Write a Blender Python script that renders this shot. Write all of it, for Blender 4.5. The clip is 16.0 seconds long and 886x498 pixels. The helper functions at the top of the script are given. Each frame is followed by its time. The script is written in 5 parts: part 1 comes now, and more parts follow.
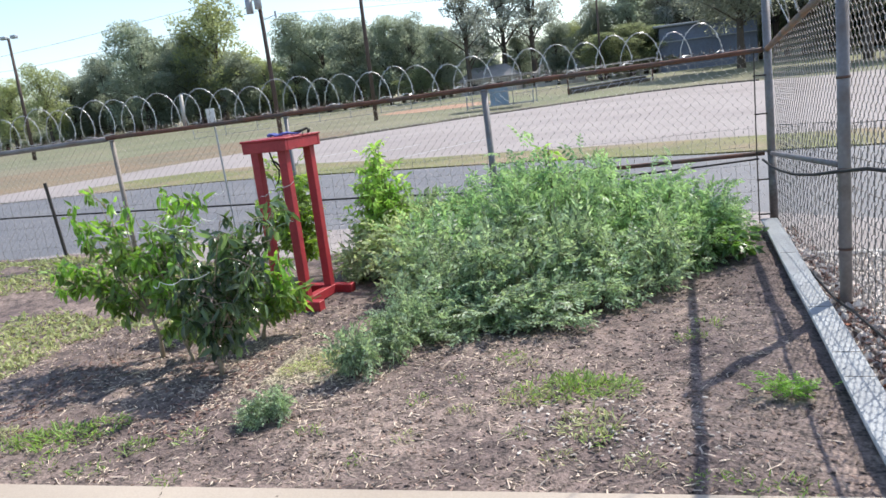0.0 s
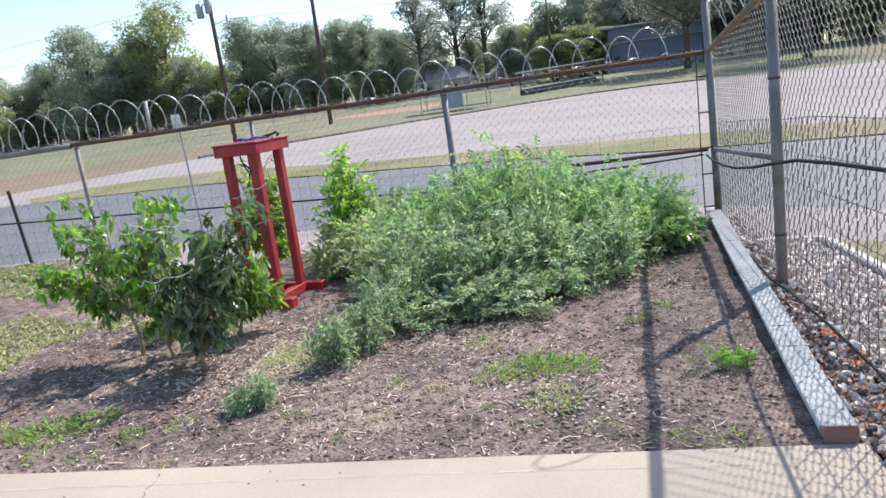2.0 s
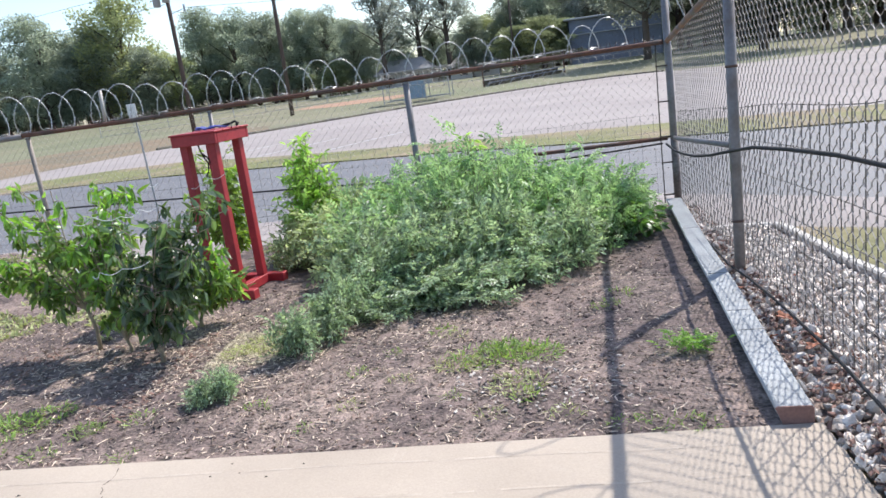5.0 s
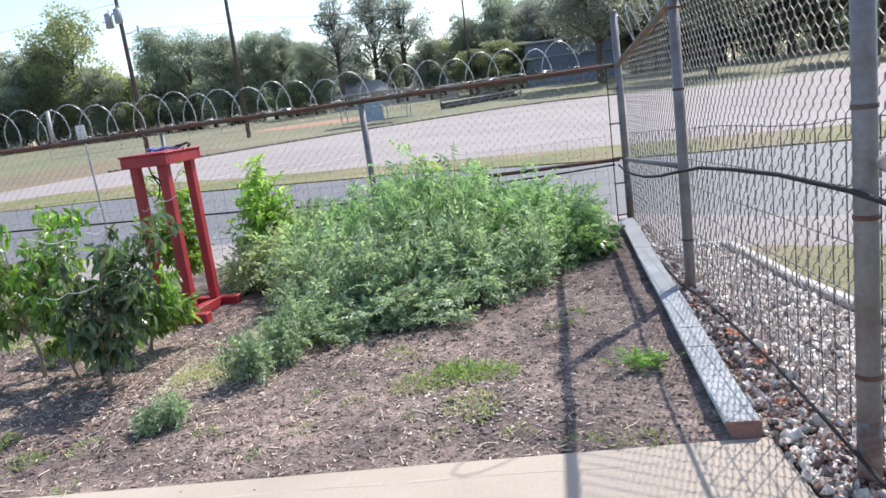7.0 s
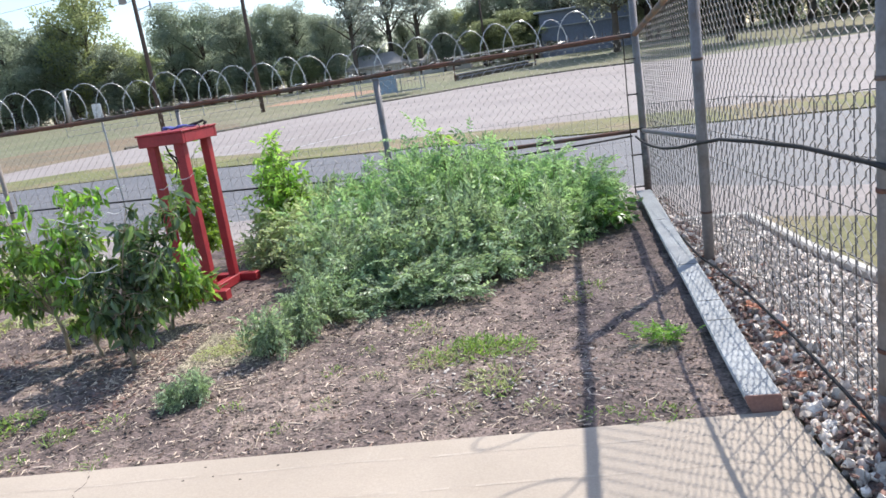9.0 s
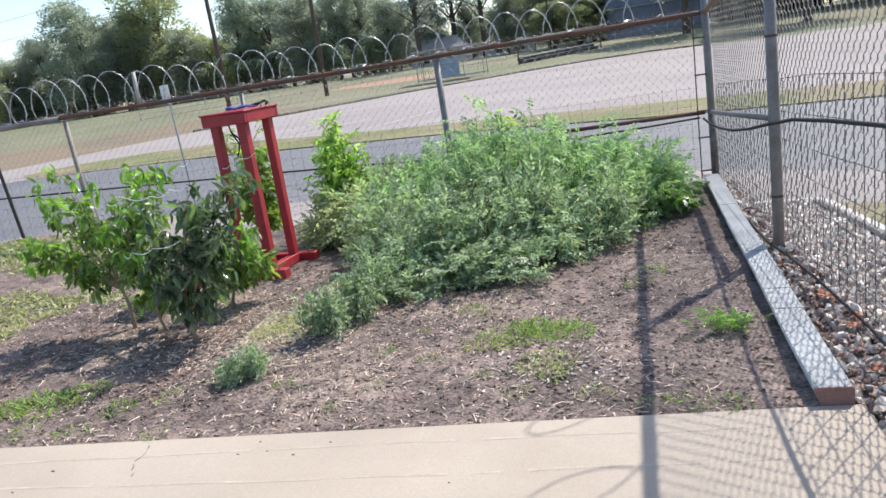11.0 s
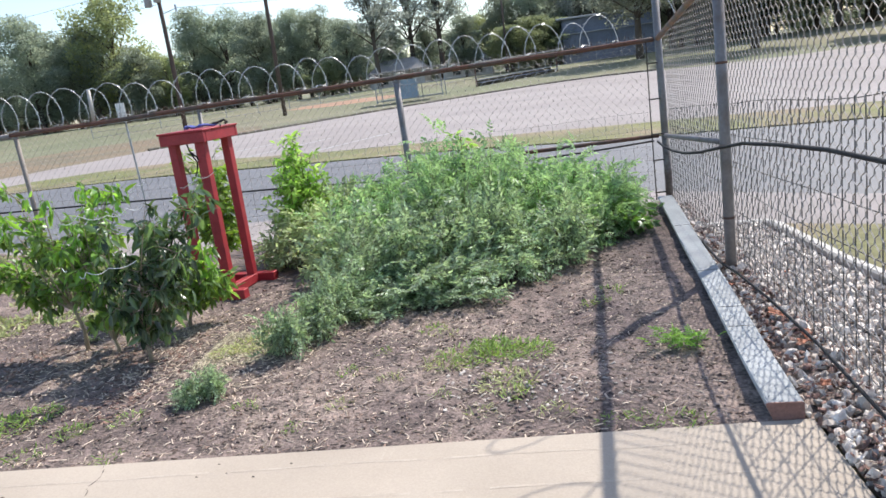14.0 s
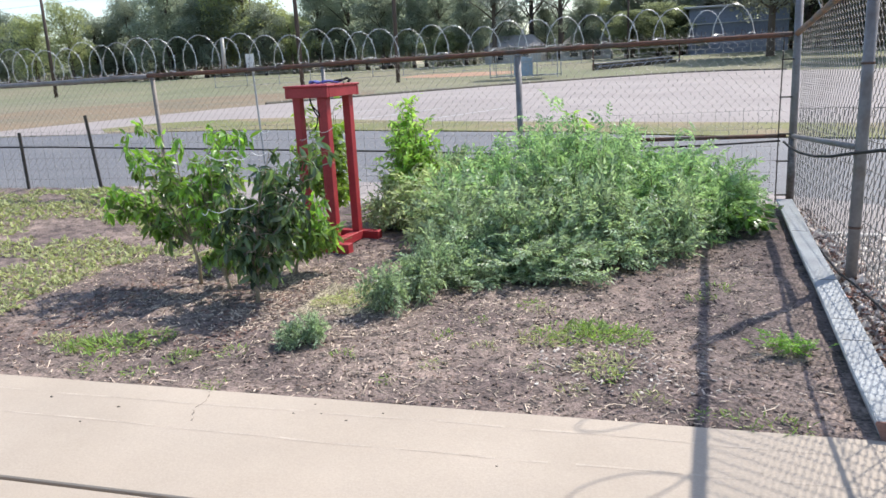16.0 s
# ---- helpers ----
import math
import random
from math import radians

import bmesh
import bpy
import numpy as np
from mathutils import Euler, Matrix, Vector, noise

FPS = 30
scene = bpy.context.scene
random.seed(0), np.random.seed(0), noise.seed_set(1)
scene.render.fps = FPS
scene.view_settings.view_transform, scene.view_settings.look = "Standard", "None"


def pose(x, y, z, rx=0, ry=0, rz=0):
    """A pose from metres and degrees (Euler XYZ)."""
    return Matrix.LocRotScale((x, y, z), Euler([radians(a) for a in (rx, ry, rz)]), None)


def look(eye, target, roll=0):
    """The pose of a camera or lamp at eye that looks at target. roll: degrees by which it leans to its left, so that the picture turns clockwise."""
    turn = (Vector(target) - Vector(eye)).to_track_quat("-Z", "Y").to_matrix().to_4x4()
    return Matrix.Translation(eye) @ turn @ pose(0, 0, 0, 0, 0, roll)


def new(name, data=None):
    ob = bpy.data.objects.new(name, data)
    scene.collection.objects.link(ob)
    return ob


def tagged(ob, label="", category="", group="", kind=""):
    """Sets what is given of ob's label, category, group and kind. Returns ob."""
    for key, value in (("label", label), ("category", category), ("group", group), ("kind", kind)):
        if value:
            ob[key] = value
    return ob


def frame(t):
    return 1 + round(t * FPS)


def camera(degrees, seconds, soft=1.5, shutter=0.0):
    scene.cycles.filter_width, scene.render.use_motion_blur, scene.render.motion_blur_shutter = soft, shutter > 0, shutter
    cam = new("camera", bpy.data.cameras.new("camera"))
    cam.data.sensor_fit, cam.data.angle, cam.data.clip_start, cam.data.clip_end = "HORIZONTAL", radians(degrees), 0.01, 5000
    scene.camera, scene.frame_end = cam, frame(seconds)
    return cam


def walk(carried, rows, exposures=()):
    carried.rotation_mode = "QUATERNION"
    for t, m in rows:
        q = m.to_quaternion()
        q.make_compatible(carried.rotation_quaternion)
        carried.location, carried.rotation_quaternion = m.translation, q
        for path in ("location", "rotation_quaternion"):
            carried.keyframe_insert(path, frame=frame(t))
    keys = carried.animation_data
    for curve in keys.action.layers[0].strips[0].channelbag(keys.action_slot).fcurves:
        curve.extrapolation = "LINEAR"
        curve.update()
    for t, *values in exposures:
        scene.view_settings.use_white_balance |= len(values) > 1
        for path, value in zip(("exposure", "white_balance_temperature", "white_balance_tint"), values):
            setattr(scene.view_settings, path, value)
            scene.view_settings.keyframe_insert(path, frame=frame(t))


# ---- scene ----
cam = camera(60.7, 16.0, 1.6)
PATH = [
    (0, (-1.389, -8.722, 1.809), (-1.897, -6.829, 1.41), -7.0),
    (0.5, (-1.349, -8.89, 1.83), (-1.81, -6.982, 1.443), -8.2),
    (1, (-1.451, -9.078, 1.811), (-1.791, -7.161, 1.354), -6.1),
    (1.5, (-1.403, -9.096, 1.817), (-1.709, -7.165, 1.396), -7.8),
    (2, (-1.4, -9.092, 1.829), (-1.797, -7.174, 1.422), -7.7),
    (2.5, (-1.399, -9.082, 1.813), (-1.758, -7.163, 1.38), -8.8),
    (3, (-1.4, -9.081, 1.809), (-1.74, -7.159, 1.371), -8.1),
    (3.5, (-1.407, -9.081, 1.818), (-1.772, -7.167, 1.367), -8.0),
    (3.7, (-1.406, -9.079, 1.811), (-1.753, -7.166, 1.342), -7.9),
    (5.8, (-1.376, -9.078, 1.798), (-1.639, -7.136, 1.398), -7.4),
    (6, (-1.358, -9.075, 1.793), (-1.537, -7.123, 1.397), -7.8),
    (6.5, (-1.35, -9.07, 1.79), (-1.478, -7.117, 1.381), -7.8),
    (7, (-1.365, -9.072, 1.792), (-1.559, -7.122, 1.393), -7.4),
    (7.5, (-1.368, -9.069, 1.793), (-1.584, -7.127, 1.366), -7.8),
    (8, (-1.368, -9.079, 1.794), (-1.612, -7.14, 1.369), -7.5),
    (8.5, (-1.366, -9.068, 1.786), (-1.598, -7.129, 1.351), -7.8),
    (8.7, (-1.378, -9.075, 1.818), (-1.612, -7.141, 1.366), -8.1),
    (10.8, (-1.323, -8.999, 1.772), (-1.661, -7.087, 1.291), -8.5),
    (11, (-1.363, -9.013, 1.774), (-1.766, -7.114, 1.294), -8.6),
    (11.5, (-1.407, -9.029, 1.768), (-1.855, -7.143, 1.274), -7.2),
    (12, (-1.405, -9.023, 1.764), (-1.832, -7.134, 1.268), -7.6),
    (12.5, (-1.403, -9.024, 1.772), (-1.819, -7.132, 1.276), -7.2),
    (13, (-1.403, -9.042, 1.776), (-1.82, -7.141, 1.318), -7.4),
    (13.5, (-1.394, -9.053, 1.77), (-1.783, -7.145, 1.313), -7.1),
    (14, (-1.375, -9.047, 1.779), (-1.665, -7.119, 1.336), -7.8),
    (14.5, (-1.384, -9.062, 1.763), (-1.756, -7.152, 1.303), -7.8),
    (15, (-1.409, -9.065, 1.768), (-1.847, -7.172, 1.292), -7.2),
    (15.5, (-1.447, -9.08, 1.785), (-1.978, -7.202, 1.347), -6.5),
    (16, (-1.45, -9.106, 1.751), (-1.984, -7.239, 1.272), -2.9),
]
walk(cam, [(t, look(eye, target, roll)) for t, eye, target, roll in PATH],
     ((0, 0.56, 6440, 11), (3, 0.58, 6330, 12), (7, 0.62, 6330, 12), (11, 0.55, 6450, 11), (16, 0.56, 6450, 11)))

# ---- world, sun, exposure ----
SUN_AZ, SUN_EL = math.atan2(1.119, 1.419), radians(51.0)
world = bpy.data.worlds.new("sky")
scene.world = world
world.use_nodes = True
wn = world.node_tree.nodes
sky = wn.new("ShaderNodeTexSky")
sky.sky_type, sky.sun_disc = "NISHITA", False
sky.sun_elevation, sky.sun_rotation = SUN_EL, SUN_AZ
sky.air_density, sky.dust_density, sky.ozone_density = 1.0, 1.0, 1.5
wn["Background"].inputs["Strength"].default_value = 0.168
world.node_tree.links.new(sky.outputs["Color"], wn["Background"].inputs["Color"])
lamp = bpy.data.lights.new("sun", "SUN")
lamp.energy, lamp.angle, lamp.color = 4.3, radians(0.53), (1.0, 0.945, 0.87)
sun = new("sun", lamp)
sun_way = Vector((math.sin(SUN_AZ) * math.cos(SUN_EL), math.cos(SUN_AZ) * math.cos(SUN_EL), math.sin(SUN_EL)))
sun.matrix_world = look(sun_way * 60, (0, 0, 0))

# ---- materials ----


def mat(name, base, rough=0.8, metal=0.0, spread=0.25, scale=8.0, fine=60.0, bump=0.3, island=0.0, second=None, second_scale=1.5, lo=0.45, hi=0.62, per_object=0.0, dist=0.004):
    """Principled surface: base colour broken by coarse and fine noise, an optional second colour in patches, and bump."""
    m = bpy.data.materials.new(name)
    m.use_nodes = True
    nt = m.node_tree
    n, k = nt.nodes, nt.links.new
    bsdf = n["Principled BSDF"]
    bsdf.inputs["Metallic"].default_value = metal
    co = n.new("ShaderNodeTexCoord")
    coarse, small = n.new("ShaderNodeTexNoise"), n.new("ShaderNodeTexNoise")
    for tex, s, d in ((coarse, scale, 5), (small, fine, 4)):
        tex.inputs["Scale"].default_value, tex.inputs["Detail"].default_value = s, d
        k(co.outputs["Object"], tex.inputs["Vector"])
    add = n.new("ShaderNodeMath")
    add.operation = "ADD"
    k(coarse.outputs["Fac"], add.inputs[0])
    k(small.outputs["Fac"], add.inputs[1])
    value = n.new("ShaderNodeMapRange")
    value.inputs["From Min"].default_value, value.inputs["From Max"].default_value = 0.7, 1.3
    value.inputs["To Min"].default_value, value.inputs["To Max"].default_value = 1 - spread, 1 + spread
    k(add.outputs[0], value.inputs["Value"])
    last = value.outputs["Result"]
    for amount, node, out in ((island, "ShaderNodeNewGeometry", "Random Per Island"), (per_object, "ShaderNodeObjectInfo", "Random")):
        if amount:
            src = n.new(node)
            r = n.new("ShaderNodeMapRange")
            r.inputs["To Min"].default_value, r.inputs["To Max"].default_value = 1 - amount, 1 + amount
            k(src.outputs[out], r.inputs["Value"])
            mul = n.new("ShaderNodeMath")
            mul.operation = "MULTIPLY"
            k(last, mul.inputs[0])
            k(r.outputs["Result"], mul.inputs[1])
            last = mul.outputs[0]
    col = n.new("ShaderNodeRGB")
    col.outputs[0].default_value = (*base, 1)
    colour = col.outputs[0]
    if second:
        patch = n.new("ShaderNodeTexNoise")
        patch.inputs["Scale"].default_value, patch.inputs["Detail"].default_value = second_scale, 6
        k(co.outputs["Object"], patch.inputs["Vector"])
        ramp = n.new("ShaderNodeMapRange")
        ramp.inputs["From Min"].default_value, ramp.inputs["From Max"].default_value = lo, hi
        k(patch.outputs["Fac"], ramp.inputs["Value"])
        mix = n.new("ShaderNodeMix")
        mix.data_type = "RGBA"
        k(ramp.outputs["Result"], mix.inputs["Factor"])
        k(colour, mix.inputs[6])
        mix.inputs[7].default_value = (*second, 1)
        colour = mix.outputs[2]
    scale_node = n.new("ShaderNodeVectorMath")
    scale_node.operation = "SCALE"
    k(colour, scale_node.inputs[0])
    k(last, scale_node.inputs["Scale"])
    k(scale_node.outputs[0], bsdf.inputs["Base Color"])
    rr = n.new("ShaderNodeMapRange")
    rr.inputs["To Min"].default_value, rr.inputs["To Max"].default_value = max(rough - 0.12, 0.05), min(rough + 0.12, 1)
    k(coarse.outputs["Fac"], rr.inputs["Value"])
    k(rr.outputs["Result"], bsdf.inputs["Roughness"])
    if bump:
        b = n.new("ShaderNodeBump")
        b.inputs["Strength"].default_value, b.inputs["Distance"].default_value = bump, dist
        k(small.outputs["Fac"], b.inputs["Height"])
        k(b.outputs["Normal"], bsdf.inputs["Normal"])
    return m


def leaf_mat(name, base, light, gloss=0.45, island=0.45, through_part=0.4, per_object=0.12):
    """Leaf: reflects base, lets light through in the lighter colour; each leaf and each plant differs."""
    m = bpy.data.materials.new(name)
    m.use_nodes = True
    nt = m.node_tree
    n, k = nt.nodes, nt.links.new
    bsdf, out = n["Principled BSDF"], n["Material Output"]
    bsdf.inputs["Roughness"].default_value = gloss
    geo, info = n.new("ShaderNodeNewGeometry"), n.new("ShaderNodeObjectInfo")
    a, o = n.new("ShaderNodeMapRange"), n.new("ShaderNodeMapRange")
    a.inputs["To Min"].default_value, a.inputs["To Max"].default_value = 1 - island, 1 + island
    o.inputs["To Min"].default_value, o.inputs["To Max"].default_value = 1 - per_object, 1 + per_object
    k(geo.outputs["Random Per Island"], a.inputs["Value"])
    k(info.outputs["Random"], o.inputs["Value"])
    mul = n.new("ShaderNodeMath")
    mul.operation = "MULTIPLY"
    k(a.outputs["Result"], mul.inputs[0])
    k(o.outputs["Result"], mul.inputs[1])
    made = []
    for colour in (base, light):
        s = n.new("ShaderNodeVectorMath")
        s.operation = "SCALE"
        s.inputs[0].default_value = colour
        k(mul.outputs[0], s.inputs["Scale"])
        made.append(s)
    k(made[0].outputs[0], bsdf.inputs["Base Color"])
    tr, mix = n.new("ShaderNodeBsdfTranslucent"), n.new("ShaderNodeMixShader")
    k(made[1].outputs[0], tr.inputs["Color"])
    mix.inputs[0].default_value = through_part
    k(bsdf.outputs[0], mix.inputs[1])
    k(tr.outputs[0], mix.inputs[2])
    k(mix.outputs[0], out.inputs["Surface"])
    return m


GALV = mat("galvanised_steel", (0.205, 0.194, 0.196), 0.55, 0.2, 0.18, 6, 40, 0.15, second=(0.15, 0.12, 0.105), second_scale=4, lo=0.5, hi=0.7)
GALV_WIRE = mat("dull_galvanised_wire", (0.36, 0.335, 0.31), 0.55, 0.35, 0.25, 3, 20, 0)
FAR_WELD = mat("dull_grey_wire", (0.23, 0.22, 0.21), 0.7, 0.2, 0.3, 3, 20, 0)
DARK_WIRE = mat("weathered_dark_wire", (0.10, 0.095, 0.09), 0.7, 0.2, 0.3, 3, 20, 0)
RAZOR = mat("bright_razor_ribbon", (0.47, 0.47, 0.465), 0.38, 0.45, 0.15, 3, 20, 0)
RUST = mat("rusted_pipe", (0.135, 0.062, 0.042), 0.8, 0.1, 0.35, 5, 50, 0.3, second=(0.10, 0.075, 0.065), second_scale=3)
RUST_LOW = mat("brown_stained_steel", (0.13, 0.105, 0.095), 0.7, 0.1, 0.3, 5, 40, 0.2, second=(0.19, 0.18, 0.175), second_scale=5)
RUST_BASE = mat("reddish_rusted_steel", (0.17, 0.105, 0.085), 0.8, 0.1, 0.35, 6, 45, 0.3, second=(0.185, 0.17, 0.165), second_scale=14)
RUST_RAIL = mat("orange_brown_rust", (0.26, 0.15, 0.09), 0.85, 0.05, 0.3, 5, 50, 0.3, second=(0.16, 0.14, 0.13), second_scale=4)
BLACK = mat("black_rubber_hose", (0.014, 0.013, 0.014), 0.8, 0, 0.3, 5, 40, 0.1)
TAN_STEEL = mat("tan_weathered_steel", (0.25, 0.215, 0.185), 0.65, 0.15, 0.2, 6, 40, 0.15)
TPOST = mat("dark_green_brown_post", (0.05, 0.042, 0.036), 0.75, 0.1, 0.3, 6, 40, 0.2)
PALE_PIPE = mat("cream_pipe", (0.40, 0.375, 0.34), 0.5, 0, 0.12, 6, 40, 0.1)
RED = mat("red_painted_wood", (0.36, 0.028, 0.036), 0.55, 0, 0.18, 5, 45, 0.25, second=(0.27, 0.02, 0.028), second_scale=5)
BLUE_CLOTH = mat("blue_cord", (0.06, 0.08, 0.30), 0.7, 0, 0.2, 9, 50, 0.1)
TIMBER = mat("weathered_grey_timber", (0.33, 0.345, 0.345), 0.75, 0, 0.18, 4, 70, 0.5, second=(0.285, 0.30, 0.305), second_scale=3)
TIMBER_END = mat("cut_timber_end", (0.25, 0.14, 0.115), 0.85, 0, 0.25, 9, 60, 0.4)
SOIL = mat("dark_garden_soil", (0.113, 0.083, 0.074), 0.95, 0, 0.85, 9.0, 48, 1.0, second=(0.22, 0.167, 0.138), second_scale=1.1, lo=0.40, hi=0.66, dist=0.014)
STRAW = mat("dry_straw_bits", (0.41, 0.33, 0.255), 0.9, 0, 0.2, 5, 30, 0, island=0.8)
CHALKY = mat("bleached_wood_chip", (0.43, 0.38, 0.33), 0.9, 0, 0.2, 5, 30, 0, island=0.5)
DRY_GRASS = mat("yellow_dry_grass", (0.46, 0.40, 0.28), 0.9, 0, 0.2, 5, 30, 0, island=0.5)
CHIP = mat("brown_bark_bits", (0.19, 0.13, 0.10), 0.9, 0, 0.2, 5, 30, 0, island=0.7)
CONCRETE = mat("pale_concrete", (0.40, 0.338, 0.27), 0.85, 0, 0.09, 1.2, 90, 0.25, second=(0.365, 0.305, 0.24), second_scale=0.8)
CHALK = mat("faint_white_chalk_line", (0.44, 0.376, 0.305), 0.9, 0, 0.12, 9, 60, 0, second=(0.405, 0.342, 0.274), second_scale=7, lo=0.4, hi=0.6)
CRACK = mat("dark_crack", (0.10, 0.085, 0.07), 0.95, 0, 0.3, 9, 60, 0)
GRAVEL = mat("pale_river_gravel", (0.66, 0.595, 0.52), 0.85, 0, 0.25, 14, 80, 0.4, island=0.5, second=(0.48, 0.40, 0.34), second_scale=11)
DEADLEAF = mat("orange_brown_dead_leaf", (0.30, 0.10, 0.045), 0.7, 0, 0.3, 20, 80, 0.2)
LITTER = mat("reddish_leaf_litter", (0.19, 0.11, 0.085), 0.85, 0, 0.25, 12, 60, 0.1, island=0.5)
KERB = mat("white_kerb_concrete", (0.47, 0.44, 0.40), 0.85, 0, 0.12, 3, 60, 0.3)
ASPHALT = mat("blue_grey_asphalt", (0.118, 0.117, 0.121), 0.66, 0, 0.12, 0.8, 90, 0.3, second=(0.14, 0.138, 0.139), second_scale=0.5)
LOT = mat("pale_worn_lot_paving", (0.285, 0.252, 0.235), 0.9, 0, 0.12, 0.25, 6, 0.2, second=(0.245, 0.215, 0.20), second_scale=0.15)
PAINT = mat("worn_white_road_paint", (0.40, 0.40, 0.39), 0.8, 0, 0.2, 3, 40, 0)
LAWN = mat("dry_mown_grass", (0.145, 0.155, 0.082), 0.95, 0, 0.25, 0.12, 3.0, 0.4, second=(0.18, 0.165, 0.10), second_scale=0.05, lo=0.42, hi=0.62, dist=0.03)
VERGE = mat("patchy_verge_grass", (0.145, 0.150, 0.050), 0.95, 0, 0.3, 0.6, 12, 0.5, second=(0.22, 0.17, 0.10), second_scale=0.35, dist=0.03)
DIRT = mat("brown_bare_dirt", (0.19, 0.138, 0.08), 0.95, 0, 0.2, 0.3, 5, 0.4, second=(0.15, 0.125, 0.075), second_scale=0.2)
OLD_KERB = mat("dark_weathered_kerb", (0.085, 0.075, 0.065), 0.95, 0, 0.35, 0.8, 9, 0.4, second=(0.13, 0.12, 0.08), second_scale=0.6)
CLAY = mat("orange_ballfield_clay", (0.34, 0.20, 0.13), 0.95, 0, 0.15, 0.3, 5, 0.2)
BARK = mat("grey_brown_bark", (0.10, 0.08, 0.065), 0.95, 0, 0.3, 2, 14, 0.6, dist=0.03)
POLE = mat("dark_treated_pole", (0.085, 0.062, 0.052), 0.9, 0, 0.25, 1, 14, 0.4)
STEM = mat("green_brown_stem", (0.16, 0.15, 0.075), 0.8, 0, 0.25, 20, 80, 0.2)
WOODY = mat("pale_woody_stem", (0.27, 0.22, 0.15), 0.85, 0, 0.25, 20, 80, 0.3)
STRING = mat("white_plastic_string", (0.75, 0.75, 0.72), 0.6, 0, 0.1, 20, 80, 0)
TOMATO = leaf_mat("tomato_leaf", (0.285, 0.368, 0.25), (0.44, 0.58, 0.255), 0.46, 0.6, 0.42)
# Sun through the back rows' leaves is put into this brighter green.
BACKLIT_TOMATO = leaf_mat("backlit_tomato_leaf", (0.27, 0.39, 0.22), (0.44, 0.66, 0.24), 0.42, 0.4, 0.45)
WISPY_TOMATO = leaf_mat("wispy_tomato_leaf", (0.37, 0.43, 0.25), (0.54, 0.64, 0.28), 0.5, 0.4, 0.48)
BROAD = leaf_mat("dark_broad_leaf", (0.07, 0.13, 0.05), (0.22, 0.42, 0.06), 0.3, 0.5, 0.4)
DARK_PEPPER = leaf_mat("dark_pepper_leaf", (0.09, 0.13, 0.08), (0.22, 0.36, 0.08), 0.25, 0.7, 0.33)
PEPPER = leaf_mat("pepper_leaf", (0.14, 0.225, 0.075), (0.36, 0.56, 0.08), 0.30, 0.65, 0.42)
YOUNG = leaf_mat("young_pepper_leaf", (0.15, 0.275, 0.06), (0.34, 0.63, 0.06), 0.34, 0.55, 0.45)
BRIGHT = leaf_mat("yellow_green_leaf", (0.23, 0.37, 0.08), (0.45, 0.70, 0.12), 0.5, 0.35, 0.56)
LEAFY = leaf_mat("mid_green_leaf", (0.19, 0.29, 0.07), (0.42, 0.64, 0.08), 0.4, 0.45, 0.48)
WEED = leaf_mat("weed_leaf", (0.20, 0.30, 0.09), (0.40, 0.58, 0.10), 0.5, 0.4, 0.42)
FERNY = leaf_mat("ferny_weed_leaf", (0.20, 0.36, 0.08), (0.40, 0.70, 0.10), 0.5, 0.3, 0.42)
DRYWEED = leaf_mat("dry_weed_leaf", (0.40, 0.43, 0.20), (0.52, 0.56, 0.20), 0.6, 0.4, 0.35)
# Distance haze is painted into the far trees' leaf colours: lifted and greyed.
OAK = leaf_mat("hazed_oak_leaf", (0.195, 0.225, 0.18), (0.39, 0.45, 0.32), 0.9, 0.15, 0.56, 0.22)
SHADE_OAK = leaf_mat("hazed_shade_oak_leaf", (0.215, 0.23, 0.20), (0.40, 0.43, 0.32), 0.85, 0.25, 0.54, 0.2)
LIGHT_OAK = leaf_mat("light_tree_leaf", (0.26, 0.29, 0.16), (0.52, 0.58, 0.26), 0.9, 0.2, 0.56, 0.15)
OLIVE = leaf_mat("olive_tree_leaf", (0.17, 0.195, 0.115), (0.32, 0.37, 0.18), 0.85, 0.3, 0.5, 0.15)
PINE = leaf_mat("hazed_pine_needles", (0.27, 0.295, 0.275), (0.45, 0.49, 0.40), 0.85, 0.25, 0.54, 0.15)
GREY_METAL = mat("grey_painted_metal", (0.33, 0.35, 0.37), 0.5, 0.2, 0.15, 3, 20, 0)
ROOF = mat("grey_shingle_roof", (0.30, 0.285, 0.275), 0.9, 0, 0.15, 1, 9, 0.2)
SIDING = mat("pale_siding", (0.42, 0.40, 0.36), 0.8, 0, 0.1, 1, 9, 0.1)
BLUE_WALL = mat("dark_blue_metal_siding", (0.165, 0.195, 0.265), 0.6, 0.1, 0.15, 0.5, 5, 0.1)
BLUE_PANEL = mat("pale_blue_panel", (0.28, 0.38, 0.47), 0.6, 0, 0.15, 1, 8, 0)
SIGN = mat("white_sign_face", (0.72, 0.72, 0.70), 0.5, 0, 0.08, 5, 40, 0)
DARK_GLASS = mat("dark_window_pane", (0.02, 0.024, 0.03), 0.15, 0, 0.1, 1, 8, 0)

# ---- mesh building ----


